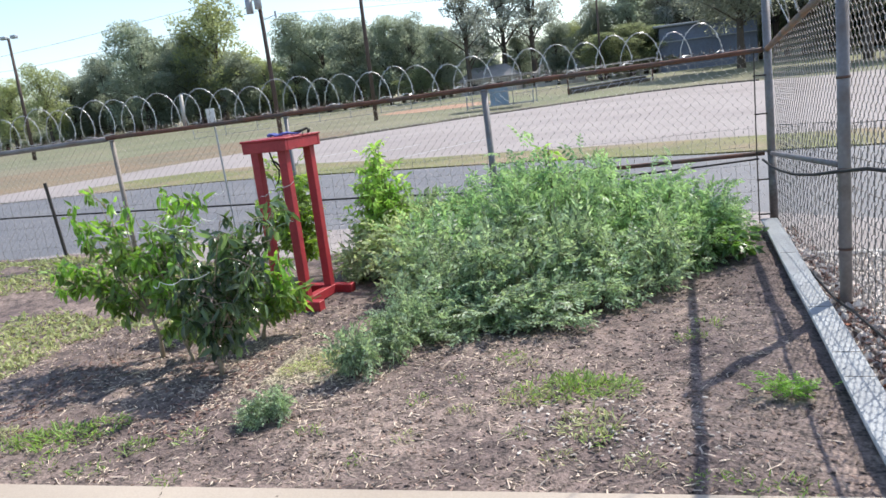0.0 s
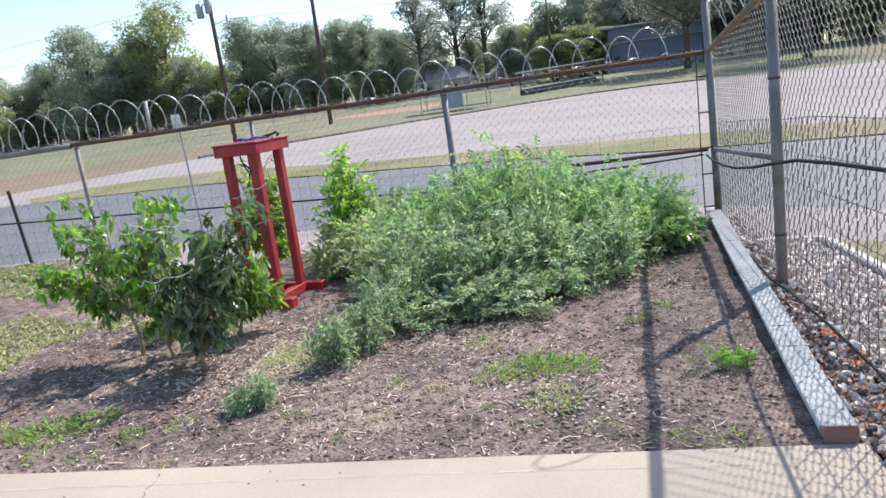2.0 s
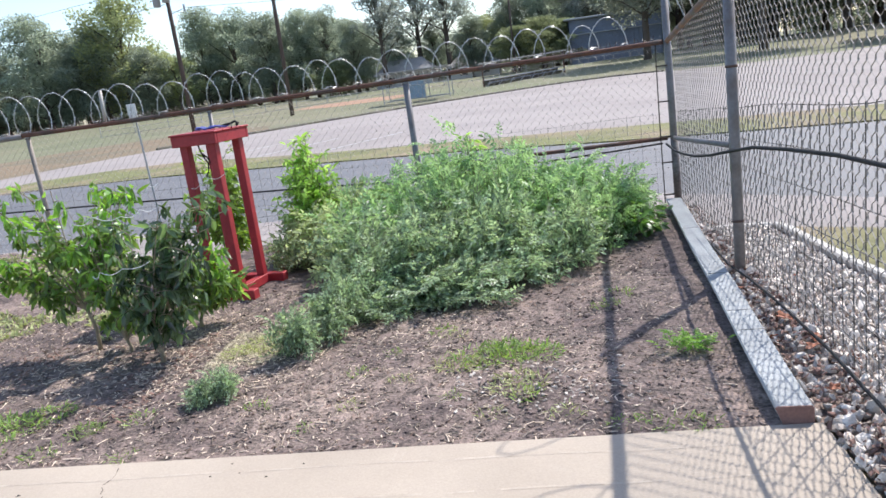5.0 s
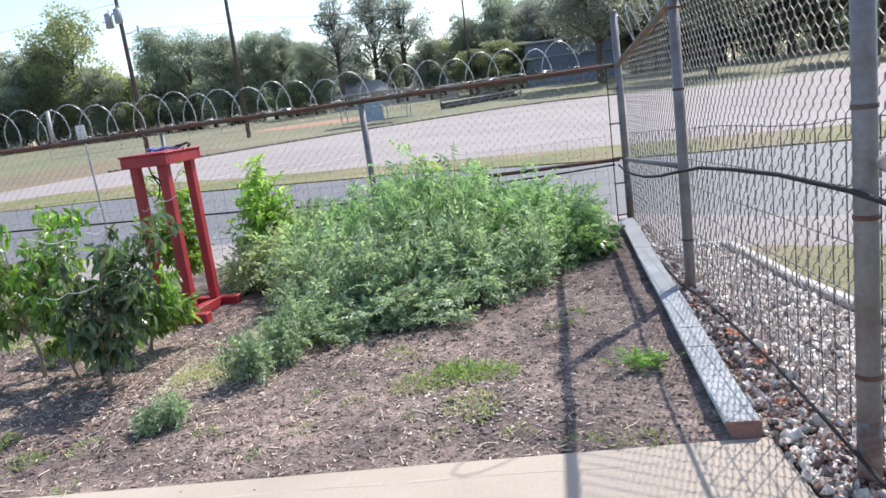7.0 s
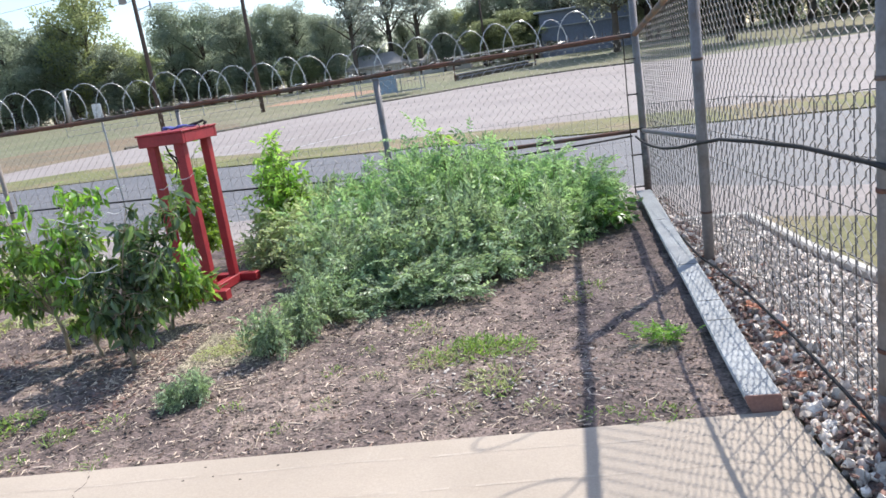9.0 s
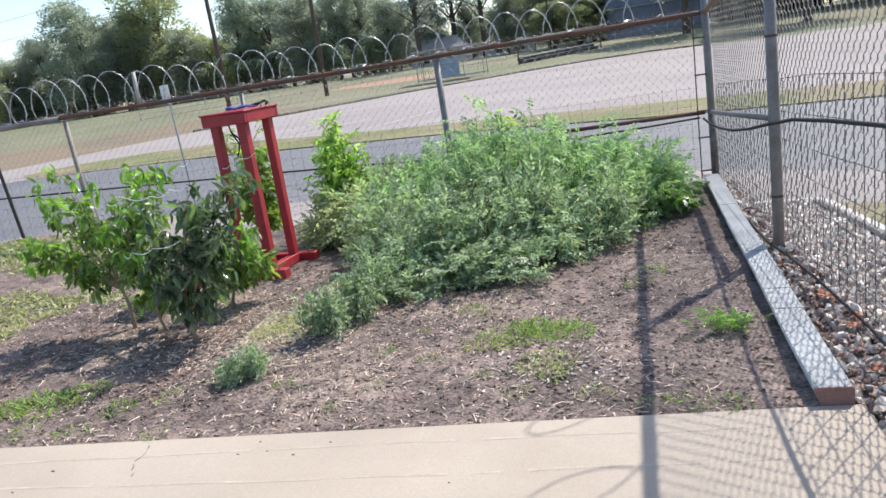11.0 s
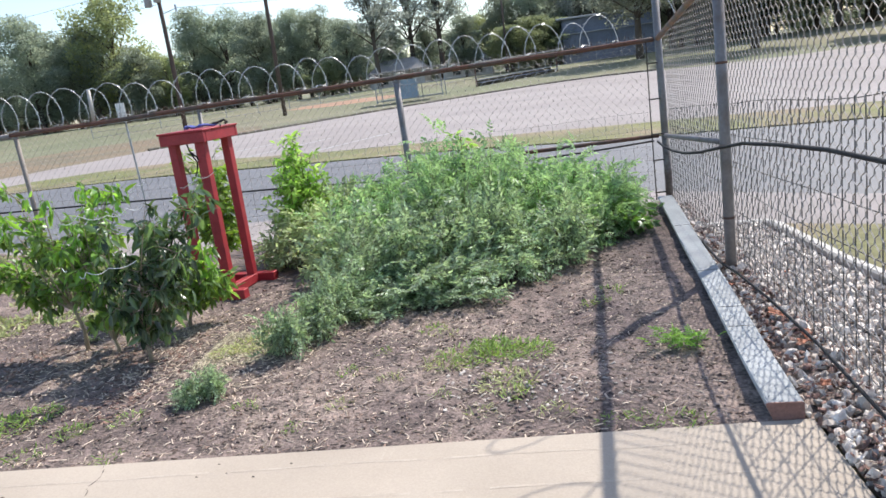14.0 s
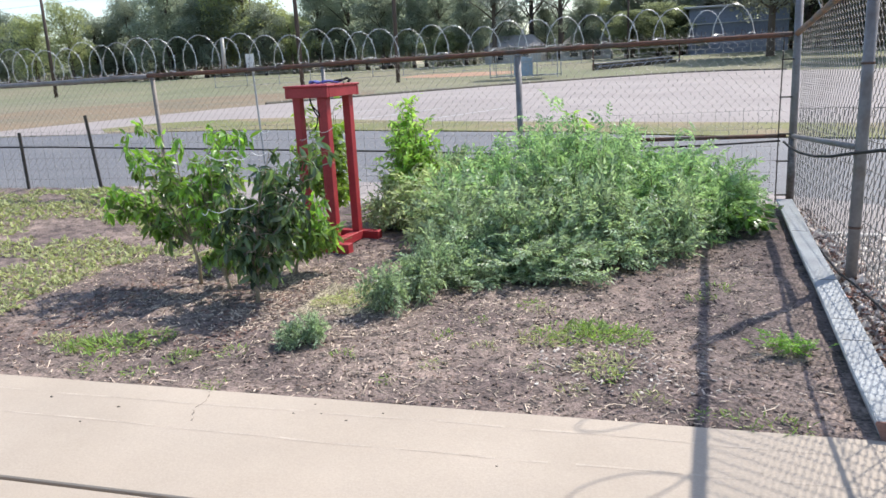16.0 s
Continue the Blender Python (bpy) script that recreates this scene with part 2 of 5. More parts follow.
class Geo:
    """Collects vertices and faces for one mesh."""

    def __init__(self):
        self.v, self.f = [], []

    def raw(self, verts, faces):
        o = len(self.v)
        self.v.extend(tuple(p) for p in verts)
        self.f.extend(tuple(i + o for i in q) for q in faces)

    def tube(self, path, radius, sides=6, caps=True):
        """A round bar along a path; radius is one number, or one for each point."""
        pts = [Vector(p) for p in path]
        o = len(self.v)
        side = None
        for i, p in enumerate(pts):
            d = (pts[min(i + 1, len(pts) - 1)] - pts[max(i - 1, 0)]).normalized()
            if side is None:
                side = d.orthogonal().normalized()
            side = (side - d * side.dot(d)).normalized()
            up = d.cross(side)
            r = radius if isinstance(radius, (int, float)) else radius[i]
            for s in range(sides):
                a = 2 * math.pi * s / sides
                self.v.append(tuple(p + side * (r * math.cos(a)) + up * (r * math.sin(a))))
        for i in range(len(pts) - 1):
            for s in range(sides):
                a, b = o + i * sides + s, o + i * sides + (s + 1) % sides
                self.f.append((a, b, b + sides, a + sides))
        if caps:
            self.f.append(tuple(range(o + sides - 1, o - 1, -1)))
            e = o + (len(pts) - 1) * sides
            self.f.append(tuple(range(e, e + sides)))

    def box(self, lo, hi, m=None, bevel=0.0):
        """A box with chamfered edges."""
        bm = bmesh.new()
        c = [(a + b) / 2 for a, b in zip(lo, hi)]
        s = [b - a for a, b in zip(lo, hi)]
        bmesh.ops.create_cube(bm, size=1, matrix=Matrix.Translation(c) @ Matrix.Diagonal((*s, 1)))
        if bevel:
            bmesh.ops.bevel(bm, geom=bm.edges[:], offset=bevel, segments=1, affect="EDGES")
        if m:
            bm.transform(m)
        bm.verts.index_update()
        self.raw([v.co[:] for v in bm.verts], [[v.index for v in f.verts] for f in bm.faces])
        bm.free()

    def mesh(self, name, smooth=False):
        me = bpy.data.meshes.new(name)
        me.from_pydata(self.v, [], self.f)
        if smooth:
            me.shade_smooth()
        me.update()
        return me


def part(name, geo, material, parent=None, label="", smooth=False):
    """Links a mesh as one object, under a thing or a part."""
    me = geo.mesh(name, smooth) if isinstance(geo, Geo) else geo
    if not me.materials:
        me.materials.append(material)
    ob = new(name, me)
    ob.parent = parent
    return tagged(ob, label)


def thing(name, label, category, group="", kind="", at=None):
    ob = new(name)
    if at is not None:
        ob.matrix_basis = at
    return tagged(ob, label, category, group, kind)


def structure(name, geo, material, label, category, smooth=False):
    return tagged(part(name, geo, material, None, "", smooth), label, category, "", "structure")


def scatter(tv, tf, rots, pos, size):
    """Copies of a small template at many places, as one vertex and face list."""
    tv = np.asarray(tv, float)
    v = np.einsum("nij,kj->nki", rots, tv) * np.asarray(size)[:, None, None] + pos[:, None, :]
    k = len(tv)
    base = np.arange(len(pos)) * k
    faces = []
    for f in tf:
        faces.append(base[:, None] + np.asarray(f)[None, :])
    out = []
    for f in faces:
        out.extend(map(tuple, f.tolist()))
    return v.reshape(-1, 3).tolist(), out


def turns(dirs, rng, roll=0.6):
    """Rotations that carry x on to the given directions, z about upwards."""
    x = dirs / np.linalg.norm(dirs, axis=1, keepdims=True)
    up = np.tile((0.0, 0.0, 1.0), (len(x), 1)) + rng.normal(0, roll, (len(x), 3))
    y = np.cross(up, x)
    y /= np.linalg.norm(y, axis=1, keepdims=True) + 1e-9
    z = np.cross(x, y)
    return np.stack((x, y, z), axis=2)


def quick(name, v, f):
    me = bpy.data.meshes.new(name)
    me.from_pydata(v, [], f)
    me.update()
    return me

# ---- large structure: ground, road, lot, pavement, garden bed ----


def slab(points, top, depth=0.0):
    """A flat sheet with the outline given; with a depth it has sides."""
    g = Geo()
    n = len(points)
    g.raw([(x, y, top) for x, y in points], [tuple(range(n))])
    if depth:
        g.raw([(x, y, top) for x, y in points] + [(x, y, top - depth) for x, y in points], [(i, i + n, (i + 1) % n + n, (i + 1) % n) for i in range(n)])
    return g


def rise(y):
    """The field beyond the lot climbs gently to the tree line."""
    return 1.2 * min(1.0, max(0.0, (y - 56) / 30))


g = Geo()
rows_y = (-1800, 56, 86, 1800)
g.raw([(x, y, rise(y) - 0.05) for y in rows_y for x in (-1800, 1800)], [(0, 1, 3, 2), (2, 3, 5, 4), (4, 5, 7, 6)])
structure("ground", g, LAWN, "dry green and tan mown grass climbing gently to the tree line", "ground")
ROAD_FAR = [(60, -13.7), (0, 7.5), (-3.6, 9.3), (-14.7, 12.8), (-20, 12.4), (-60, 10)]
ROAD_NEAR = [(-60, -6), (-25, -1.2), (-11.2, 1.4), (-8, 1.9), (-4, 1.75), (0, 0.75), (0.9, 0.05), (1.9, -0.75), (30, -10.9), (60, -21.5)]
structure("road", slab(ROAD_FAR + ROAD_NEAR, -0.03), ASPHALT, "blue-grey asphalt road behind the garden fence", "road")
structure("pavement_strip", slab([(60, -21.4), (1.9, -0.65), (0.9, 0.15), (0, 0.85), (-4, 1.85), (-8, 2.0), (-11.2, 1.5), (-25, -1.1), (-60, -5.9), (-60, -7.5), (-25, -2.6), (-11, 0.25), (-8, 0.12), (0.05, 0.06), (0.06, -1.5), (0.65, -1.55), (1.7, -2.1), (60, -23.5)], -0.02), LOT, "pale concrete gutter strip along the asphalt road", "pavement")
structure("lot", slab([(90, -21.2), (-8, 13.75), (-14.7, 12.85), (-20, 12.45), (-26.2, 12.6), (-26, 15.5), (-25.2, 18), (-24.3, 21.5), (-23.3, 25), (-22, 29), (-11.9, 43.6), (-9.2, 46.4), (-5.3, 50.7), (-0.8, 54.9), (4.0, 55.6), (7.6, 52.2), (10.5, 48), (16.8, 46), (40, 50), (90, 54)], -0.02), LOT, "pale worn paved lot beyond the road", "pavement")
structure("verge", slab([(60, -13.5), (0, 7.6), (-3.6, 9.4), (-12.6, 12.3), (-19.5, 12.9), (-21, 14.6), (-20, 16.6), (-17.9, 17.5), (-15, 17.5), (-10.9, 15.1), (-8, 13.65), (60, -10.6)], -0.01, 0.06), VERGE, "narrow dry grass verge between road and lot", "verge")
structure("dirt_strip", slab([(-26.2, 12.6), (-26, 15.5), (-25.2, 18), (-24.3, 21.5), (-23.3, 25), (-22.1, 29), (-18, 35), (-21.5, 45), (-26, 46), (-32, 48), (-37, 44.5), (-38.4, 37), (-41.8, 31.2), (-60, 27), (-90, 24), (-90, 10.5), (-60, 10.6)], -0.022), DIRT, "brown bare dirt beside the paved lot", "ground")
g = Geo()
clay = [(-27, 67), (-22, 64.5), (-16.5, 64.5), (-14, 67), (-15, 70), (-20, 71), (-26, 70)]
g.raw([(x, y, rise(y) - 0.035) for x, y in clay], [tuple(range(len(clay)))])
structure("ballfield_clay", g, CLAY, "orange clay of a distant ballfield", "ground")
g = Geo()
g.tube([(-22.0, 29.0, -0.02), (-12, 43.7, -0.02), (-9.3, 46.5, -0.02), (-5.4, 50.8, -0.02), (-0.8, 55.0, -0.02), (4.0, 55.7, -0.02), (7.7, 52.3, -0.02)], 0.13, 6)
structure("kerb", g, OLD_KERB, "low dark weathered kerb along the lot's far edge", "kerb")
structure("side_verge", slab([(0.75, -1.62), (1.7, -2.15), (40, -17), (40, -30), (1.9, -14), (1.45, -8), (0.98, -4.1), (0.86, -3.1)], -0.012, 0.06), VERGE, "patchy green and tan grass beyond the gravel kerb", "verge")

# paint marks on the lot and the road
g = Geo()
for x0 in (-14.2, -11.4, -8.6):
    g.raw([(x0, 17.6 - 0.357 * (x0 + 17), -0.014), (x0 + 0.12, 17.6 - 0.357 * (x0 + 17), -0.014), (x0 + 1.9, 22.2 - 0.357 * (x0 + 17), -0.014), (x0 + 1.78, 22.2 - 0.357 * (x0 + 17), -0.014)], [(0, 1, 2, 3)])
structure("bay_lines", g, PAINT, "worn white painted parking bay lines", "road marking")
# concrete pavement in two pours with an open joint
g = Geo()
g.box((-16, -6.64, -0.14), (-0.26, -5.62, 0.004), bevel=0.006)
front = structure("pavement_front", g, CONCRETE, "pale tan concrete walk along the garden bed", "pavement")
g = Geo()
g.box((-16, -11.5, -0.14), (-0.22, -6.66, 0.0), bevel=0.006)
structure("pavement_back", g, CONCRETE, "pale tan concrete walk beside a joint", "pavement")
g = Geo()
rng = np.random.default_rng(5)
for y0 in (-5.79, -6.07):
    path = [(x, y0 + 0.012 * math.sin(x * 1.3 + y0 * 9) + 0.004 * math.sin(x * 7)) for x in np.arange(-8, -0.5, 0.12)]
    for (xa, ya), (xb, yb) in zip(path, path[1:]):
        if rng.random() < 0.86:
            w = rng.uniform(0.004, 0.009)
            g.raw([(xa, ya - w, 0.005), (xb, yb - w, 0.005), (xb, yb + w, 0.005), (xa, ya + w, 0.005)], [(0, 1, 2, 3)])
for x0 in (-2.32, -2.28):
    g.raw([(x0, -5.76, 0.005), (x0 + 0.012, -5.76, 0.005), (x0 + 0.02, -5.64, 0.005), (x0 + 0.004, -5.64, 0.005)], [(0, 1, 2, 3)])
part("chalk_line", g, CHALK, front, "faint white lines on the concrete")
g = Geo()
x, y = -3.86, -5.635
while y > -5.98:
    nx, ny, w = x + rng.normal(0.010, 0.014), y - rng.uniform(0.02, 0.05), rng.uniform(0.0008, 0.0034)
    if rng.random() < 0.62:
        g.raw([(x - w, y, 0.0053), (x + w, y, 0.0053), (nx + w, ny, 0.0053), (nx - w, ny, 0.0053)], [(0, 1, 2, 3)])
    x, y = nx, ny
part("crack", g, CRACK, front, "thin dark crack")

def soil_z(x, y, fine=0.0):
    """Height of the bed: uneven, and banked up towards its far corner."""
    edge = min(1.0, max(0.0, (y + 5.615) * 4))
    a, b = min(1.0, max(0.0, (-x - 6.6) / 2.2)), min(1.0, max(0.0, (y + 3.4) / 3.0))
    bank = 0.23 * a * a * (3 - 2 * a) * b * b * (3 - 2 * b)
    return -0.008 + bank + edge * (0.028 * noise.noise((x * 1.3, y * 1.3, 0)) + 0.018 * noise.noise((x * 5, y * 5, 3)) + fine * noise.noise((x * 14, y * 14, 7)) + 0.006)


# garden soil, uneven
g = Geo()
xs, ys = np.arange(-14, 0.041, 0.045), np.arange(-5.615, 0.1, 0.045)
for y in ys:
    for x in xs:
        g.v.append((x, y, soil_z(x, y, 0.014)))
w = len(xs)
g.f = [(j * w + i, j * w + i + 1, (j + 1) * w + i + 1, (j + 1) * w + i) for j in range(len(ys) - 1) for i in range(w - 1)]
structure("garden_soil", g, SOIL, "dark brown bare garden soil with mulch bits", "soil", True)
structure("garden_soil_edge", slab([(-40, -5.61), (-14, -5.61), (-14, 0.1), (-40, -1.5)], -0.01), VERGE, "weedy ground past the garden bed", "soil")


BIT_V = [(-0.5, -0.5, 0), (0.5, -0.4, 0), (0.45, 0.5, 0), (-0.5, 0.4, 0), (-0.4, -0.4, 0.45), (0.4, -0.3, 0.3), (0.4, 0.35, 0.5), (-0.4, 0.3, 0.35)]
BIT_F = [(4, 5, 6, 7), (0, 1, 5, 4), (1, 2, 6, 5), (2, 3, 7, 6), (3, 0, 4, 7)]


def bits(name, material, count, seed, box, long, wide, thick, label, category, lift=0.0):
    """Loose small pieces strewn over the soil."""
    rng = np.random.default_rng(seed)
    v, f = [], []
    x = rng.uniform(box[0], box[1], count)
    y = rng.uniform(box[2], box[3], count)
    for i in range(count):
        if noise.noise((x[i] * 0.9, y[i] * 0.9, seed)) < rng.uniform(-0.5, 0.25):
            continue
        m = pose(x[i], y[i], soil_z(x[i], y[i]) + lift, rng.normal(0, 16), rng.normal(0, 16), rng.uniform(0, 360))
        k = rng.uniform(0.4, 1.5)
        s = (long * k, wide * rng.uniform(0.5, 1.4), thick * rng.uniform(0.5, 1.4))
        o = len(v)
        v.extend(tuple(m @ Vector((a * s[0], b * s[1], c * s[2]))) for a, b, c in BIT_V)
        f.extend(tuple(j + o for j in q) for q in BIT_F)
    return tagged(part(name, quick(name, v, f), material), label, category, "", "stuff")


bits("straw_bits", STRAW, 15000, 11, (-7.5, -0.6, -5.6, -2.4), 0.036, 0.008, 0.006, "pale dry straw and wood bits on the soil", "straw", 0.002)
bits("bark_bits", CHIP, 6000, 12, (-7.5, -0.5, -5.6, -2.2), 0.03, 0.014, 0.010, "brown bark mulch bits on the soil", "mulch")
bits("soil_clods", SOIL, 3600, 13, (-7, -0.45, -5.6, -1.8), 0.030, 0.026, 0.022, "small clods of dark soil", "soil", -0.004)

bits("twig_bits", STRAW, 900, 16, (-5.5, -0.5, -5.58, -3.6), 0.075, 0.007, 0.007, "pale dry stalks scattered on the soil", "straw", 0.004)
bits("pale_stalks", STRAW, 3000, 18, (-4.5, -3.1, -4.7, -2.5), 0.045, 0.009, 0.006, "pale dry stalks on dusty soil by the stand", "straw", 0.003)
bits("pale_chips", CHALKY, 190, 17, (-2.1, -1.0, -5.3, -4.55), 0.024, 0.018, 0.010, "pale bleached wood chips on the soil", "mulch", 0.003)
bits("leaf_litter", LITTER, 1100, 14, (-5.9, -4.1, -5.1, -3.5), 0.032, 0.018, 0.008, "reddish dead leaf litter under the pepper bushes", "litter", 0.003)
bits("dry_grass", DRY_GRASS, 3600, 15, (-4.02, -3.45, -4.25, -3.55), 0.05, 0.007, 0.006, "pale dry grass on the soil", "straw", 0.004)

# gravel bed with kerb
kerb_path = [(0.03, -1.56), (0.62, -1.64), (0.70, -1.72), (0.80, -3.1), (0.94, -4.0), (1.42, -8.0), (1.9, -14.0)]
kerb = thing("gravel_kerb", "white concrete kerb edging the gravel bed", "kerb", "", "structure")
for (xa, ya), (xb, yb) in zip(kerb_path, kerb_path[1:]):
    g = Geo()
    d = Vector((xb - xa, yb - ya, 0))
    g.box((0, -0.045, -0.1), (d.length, 0.045, 0.045), Matrix.Translation((xa, ya, 0)) @ Matrix.Rotation(math.atan2(d.y, d.x), 4, "Z"), 0.015)
    part("kerb_stone", g, KERB, kerb)
structure("gravel_bed", slab([(0.0, -1.5), (0.66, -1.6), (0.78, -3.1), (0.92, -4.0), (1.4, -8), (1.9, -14), (-0.24, -14), (-0.24, -5.6), (-0.08, -2), (0.0, -0.2)], -0.012), SOIL, "dirt base under the gravel", "ground")
ICO = bmesh.new()
bmesh.ops.create_icosphere(ICO, subdivisions=1, radius=0.5)
ICO.verts.index_update()
ICO_V, ICO_F = np.array([v.co[:] for v in ICO.verts]), [[v.index for v in f.verts] for f in ICO.faces]
ICO.free()
rng = np.random.default_rng(21)
v, f = [], []


def kerb_x(y):
    return float(np.interp(-y, [1.6, 3.1, 4.0, 8.0, 14.0], [0.64, 0.75, 0.88, 1.36, 1.84]))


for i in range(8500):
    y = -0.25 - 7.6 * rng.random() ** 0.9
    left = -0.02 - 0.245 * (-y / 5.6) if y > -5.6 else -0.235
    right = kerb_x(y) - 0.07 if y < -1.62 else 0.05
    x = rng.uniform(left - 0.02, right)
    if x < 0.02 and y > -5.5 and rng.random() < 0.4:
        continue
    size = rng.uniform(0.02, 0.048) * (1.4 if rng.random() < 0.15 else 1.0) * (1.18 if x < 0.15 else 1.0)
    m = Matrix.Translation((x, y, -0.012 + 0.3 * size + 0.02 * rng.random())) @ Euler(rng.uniform(0, 6, 3)).to_matrix().to_4x4() @ Matrix.Diagonal((size * rng.uniform(0.9, 1.5), size, size * rng.uniform(0.5, 0.8), 1))
    o = len(v)
    jig = ICO_V * (1 + rng.normal(0, 0.28, (len(ICO_V), 1)))
    v.extend(tuple(m @ Vector(p)) for p in jig)
    f.extend(tuple(j + o for j in q) for q in ICO_F)
gravel = tagged(part("gravel", quick("gravel", v, f), GRAVEL), "pale grey and tan river gravel along the fence", "gravel", "", "stuff")

rng = np.random.default_rng(23)
v, f = [], []
for i in range(950):
    y = -0.4 - 6.0 * rng.random()
    x = rng.uniform(-0.02 - 0.245 * min(1, -y / 5.6), 0.16)
    m = pose(x, y, 0.02 + 0.02 * rng.random(), rng.normal(0, 25), rng.normal(0, 25), rng.uniform(0, 360))
    o = len(v)
    v.extend(tuple(m @ Vector((a * rng.uniform(0.02, 0.05), b * 0.022, c * 0.01))) for a, b, c in BIT_V)
    f.extend(tuple(j + o for j in q) for q in BIT_F)
tagged(part("leaf_scraps", quick("leaf_scraps", v, f), LITTER), "brown leaf scraps lying among the gravel", "litter", "", "stuff")

# ---- fences ----


def chain_link(along, height_lo, height_hi, length, place, cu=0.058, cz=0.043, r=0.0021):
    """Diamond wire netting: each wire zigzags upwards with rounded bends. place(u, z) gives the point."""
    v, f = [], []
    n_wires = int(length / cu)
    normal = Vector((along[1], -along[0], 0))
    a = Vector((along[0], along[1], 0))
    off = [normal * r, normal * (-0.5 * r) + a * (0.95 * r), normal * (-0.5 * r) - a * (0.95 * r)]
    for i in range(n_wires):
        u0 = i * cu
        lo, hi = height_lo(u0), height_hi(u0)
        n = int((hi - lo) / cz) + 1
        o = len(v)
        count = 0
        for j in range(n + 1):
            odd = (i + j) % 2
            u = u0 + (cu + 0.0016 if odd else -0.0016)
            for dz in (-0.2, 0.2):
                p = place(u, lo + (j + dz) * cz) + normal * ((0.002 if odd else -0.002) * (1 if dz > 0 else -1))
                v.extend(tuple(p + q) for q in off)
                count += 1
        for j in range(count - 1):
            b = o + 3 * j
            f.extend(((b, b + 1, b + 4, b + 3), (b + 1, b + 2, b + 5, b + 4), (b + 2, b, b + 3, b + 5)))
    return quick("netting", v, f)


def post_geo(x, y, lo, hi, r, lean=(0, 0), sides=14):
    g = Geo()
    g.tube([(x, y, lo), (x + lean[0] * 0.5, y + lean[1] * 0.5, (lo + hi) / 2), (x + lean[0], y + lean[1], hi - 0.012)], r, sides)
    g.tube([(x + lean[0], y + lean[1], hi - 0.03), (x + lean[0], y + lean[1], hi - 0.012), (x + lean[0], y + lean[1], hi)], [r * 1.12, r * 1.12, r * 0.5], sides)
    return g


def far_rail_z(x):
    return 1.86 + 0.012 * x


# far fence, along x at y = 0
fence = thing("chain_link_fence", "galvanised chain link fence with rusty top rail and razor wire", "fence")
for x, r, lean in ((-3.02, 0.038, -0.02), (-5.52, 0.025, -0.01), (-8.03, 0.03, -0.03), (-11.7, 0.03, 0), (-13.9, 0.036, 0)):
    part("post", post_geo(x - lean, 0.0, -0.3, far_rail_z(x) - 0.02, r, (lean, 0)), TAN_STEEL if x < -8 else GALV, fence, "", True)
g = Geo()
g.tube([(x, 0, far_rail_z(x) + 0.004 * math.sin(x * 2.1)) for x in np.arange(-8.1, -0.03, 0.5)] + [(-0.04, 0, far_rail_z(0))], 0.027, 10)
part("top_rail", g, RUST, fence, "rusty brown pipe", True)
g = Geo()
g.tube([(x, 0, far_rail_z(x) - 0.01 + 0.004 * math.sin(x * 2.1)) for x in np.arange(-16.1, -8.05, 0.5)], 0.036, 10)
part("top_rail", g, GALV, fence, "dull grey pipe", True)
g = Geo()
g.tube([(-2.95, 0.03, 0.74), (-1.5, 0.03, 0.76), (-0.05, 0.03, 0.775)], 0.024, 8)
part("mid_rail", g, RUST, fence, "rusty brown pipe", True)
g = Geo()
for i, x in enumerate(np.arange(-15.8, -0.1, 0.052)):
    z = far_rail_z(x) + 0.02
    g.tube([(x, 0.0, z), (x + (0.012 if i % 2 else -0.012), 0.0, z + 0.055 + 0.01 * math.sin(i * 1.7))], 0.0026, 4, False)
tagged(part("barb_tips", g, RUST, fence, "rusty wire tips above the rail"), kind="stuff")
part("netting", chain_link((1, 0), lambda u: 0.02, lambda u: far_rail_z(u - 15.9) + 0.05, 15.85, lambda u, z: Vector((u - 15.9, 0.046, z)), 0.048, 0.05, 0.0017), GALV_WIRE, fence)
g = Geo()
rng = np.random.default_rng(31)
for i, x in enumerate(np.arange(-12.5, -0.1, 0.152)):
    g.tube([(x, 0.054, 0.0), (x + rng.normal(0, 0.006), 0.054, 1.075)], 0.0019, 4, False)
for z in (0.06, 0.14, 0.24, 0.36, 0.5, 0.66, 0.85, 1.05):
    g.tube([(x, 0.057, z + 0.006 * math.sin(x * 3 + z * 9)) for x in np.arange(-12.5, -0.05, 0.4)], 0.0018, 4, False)
part("welded_wire", g, FAR_WELD, fence, "grey welded garden wire")
g = Geo()
g.tube([(-0.13, -0.03, 0.02), (-0.135, -0.03, 1.0), (-0.13, -0.03, 1.84)], 0.0065, 8)
for z in (0.12, 0.5, 0.8, 1.2, 1.6):
    g.box((-0.145, -0.045, z - 0.007), (-0.02, -0.01, z + 0.007))
part("tension_bar", g, TPOST, fence, "dark tension bar with clamps")
g = Geo()
g.tube([(-6.95, 0.05, 1.74), (-6.93, 0.05, 2.2)], 0.024, 8)
part("stub_pipe", g, PALE_PIPE, fence, "short pale pipe", True)
sign = thing("small_sign", "small blank white sign on a thin stake", "sign")
g = Geo()
g.box((-6.65, 0.10, 1.76), (-6.53, 0.112, 1.98), None, 0.003)
part("panel", g, SIGN, sign)
g = Geo()
g.tube([(-6.52, 0.125, -0.05), (-6.58, 0.125, 1.95)], 0.012, 6)
part("stake", g, GREY_METAL, sign)

# side fence, along y at x = 0, rising towards the walk


def side_top(u):
    return float(np.interp(u, [0, 3.05, 6.1, 9.2], [1.86, 2.27, 2.72, 2.75]))


def side_low(u):
    return float(np.interp(u, [0, 3.05, 6.1, 9.2], [0.0, 0.03, 0.06, 0.08]))


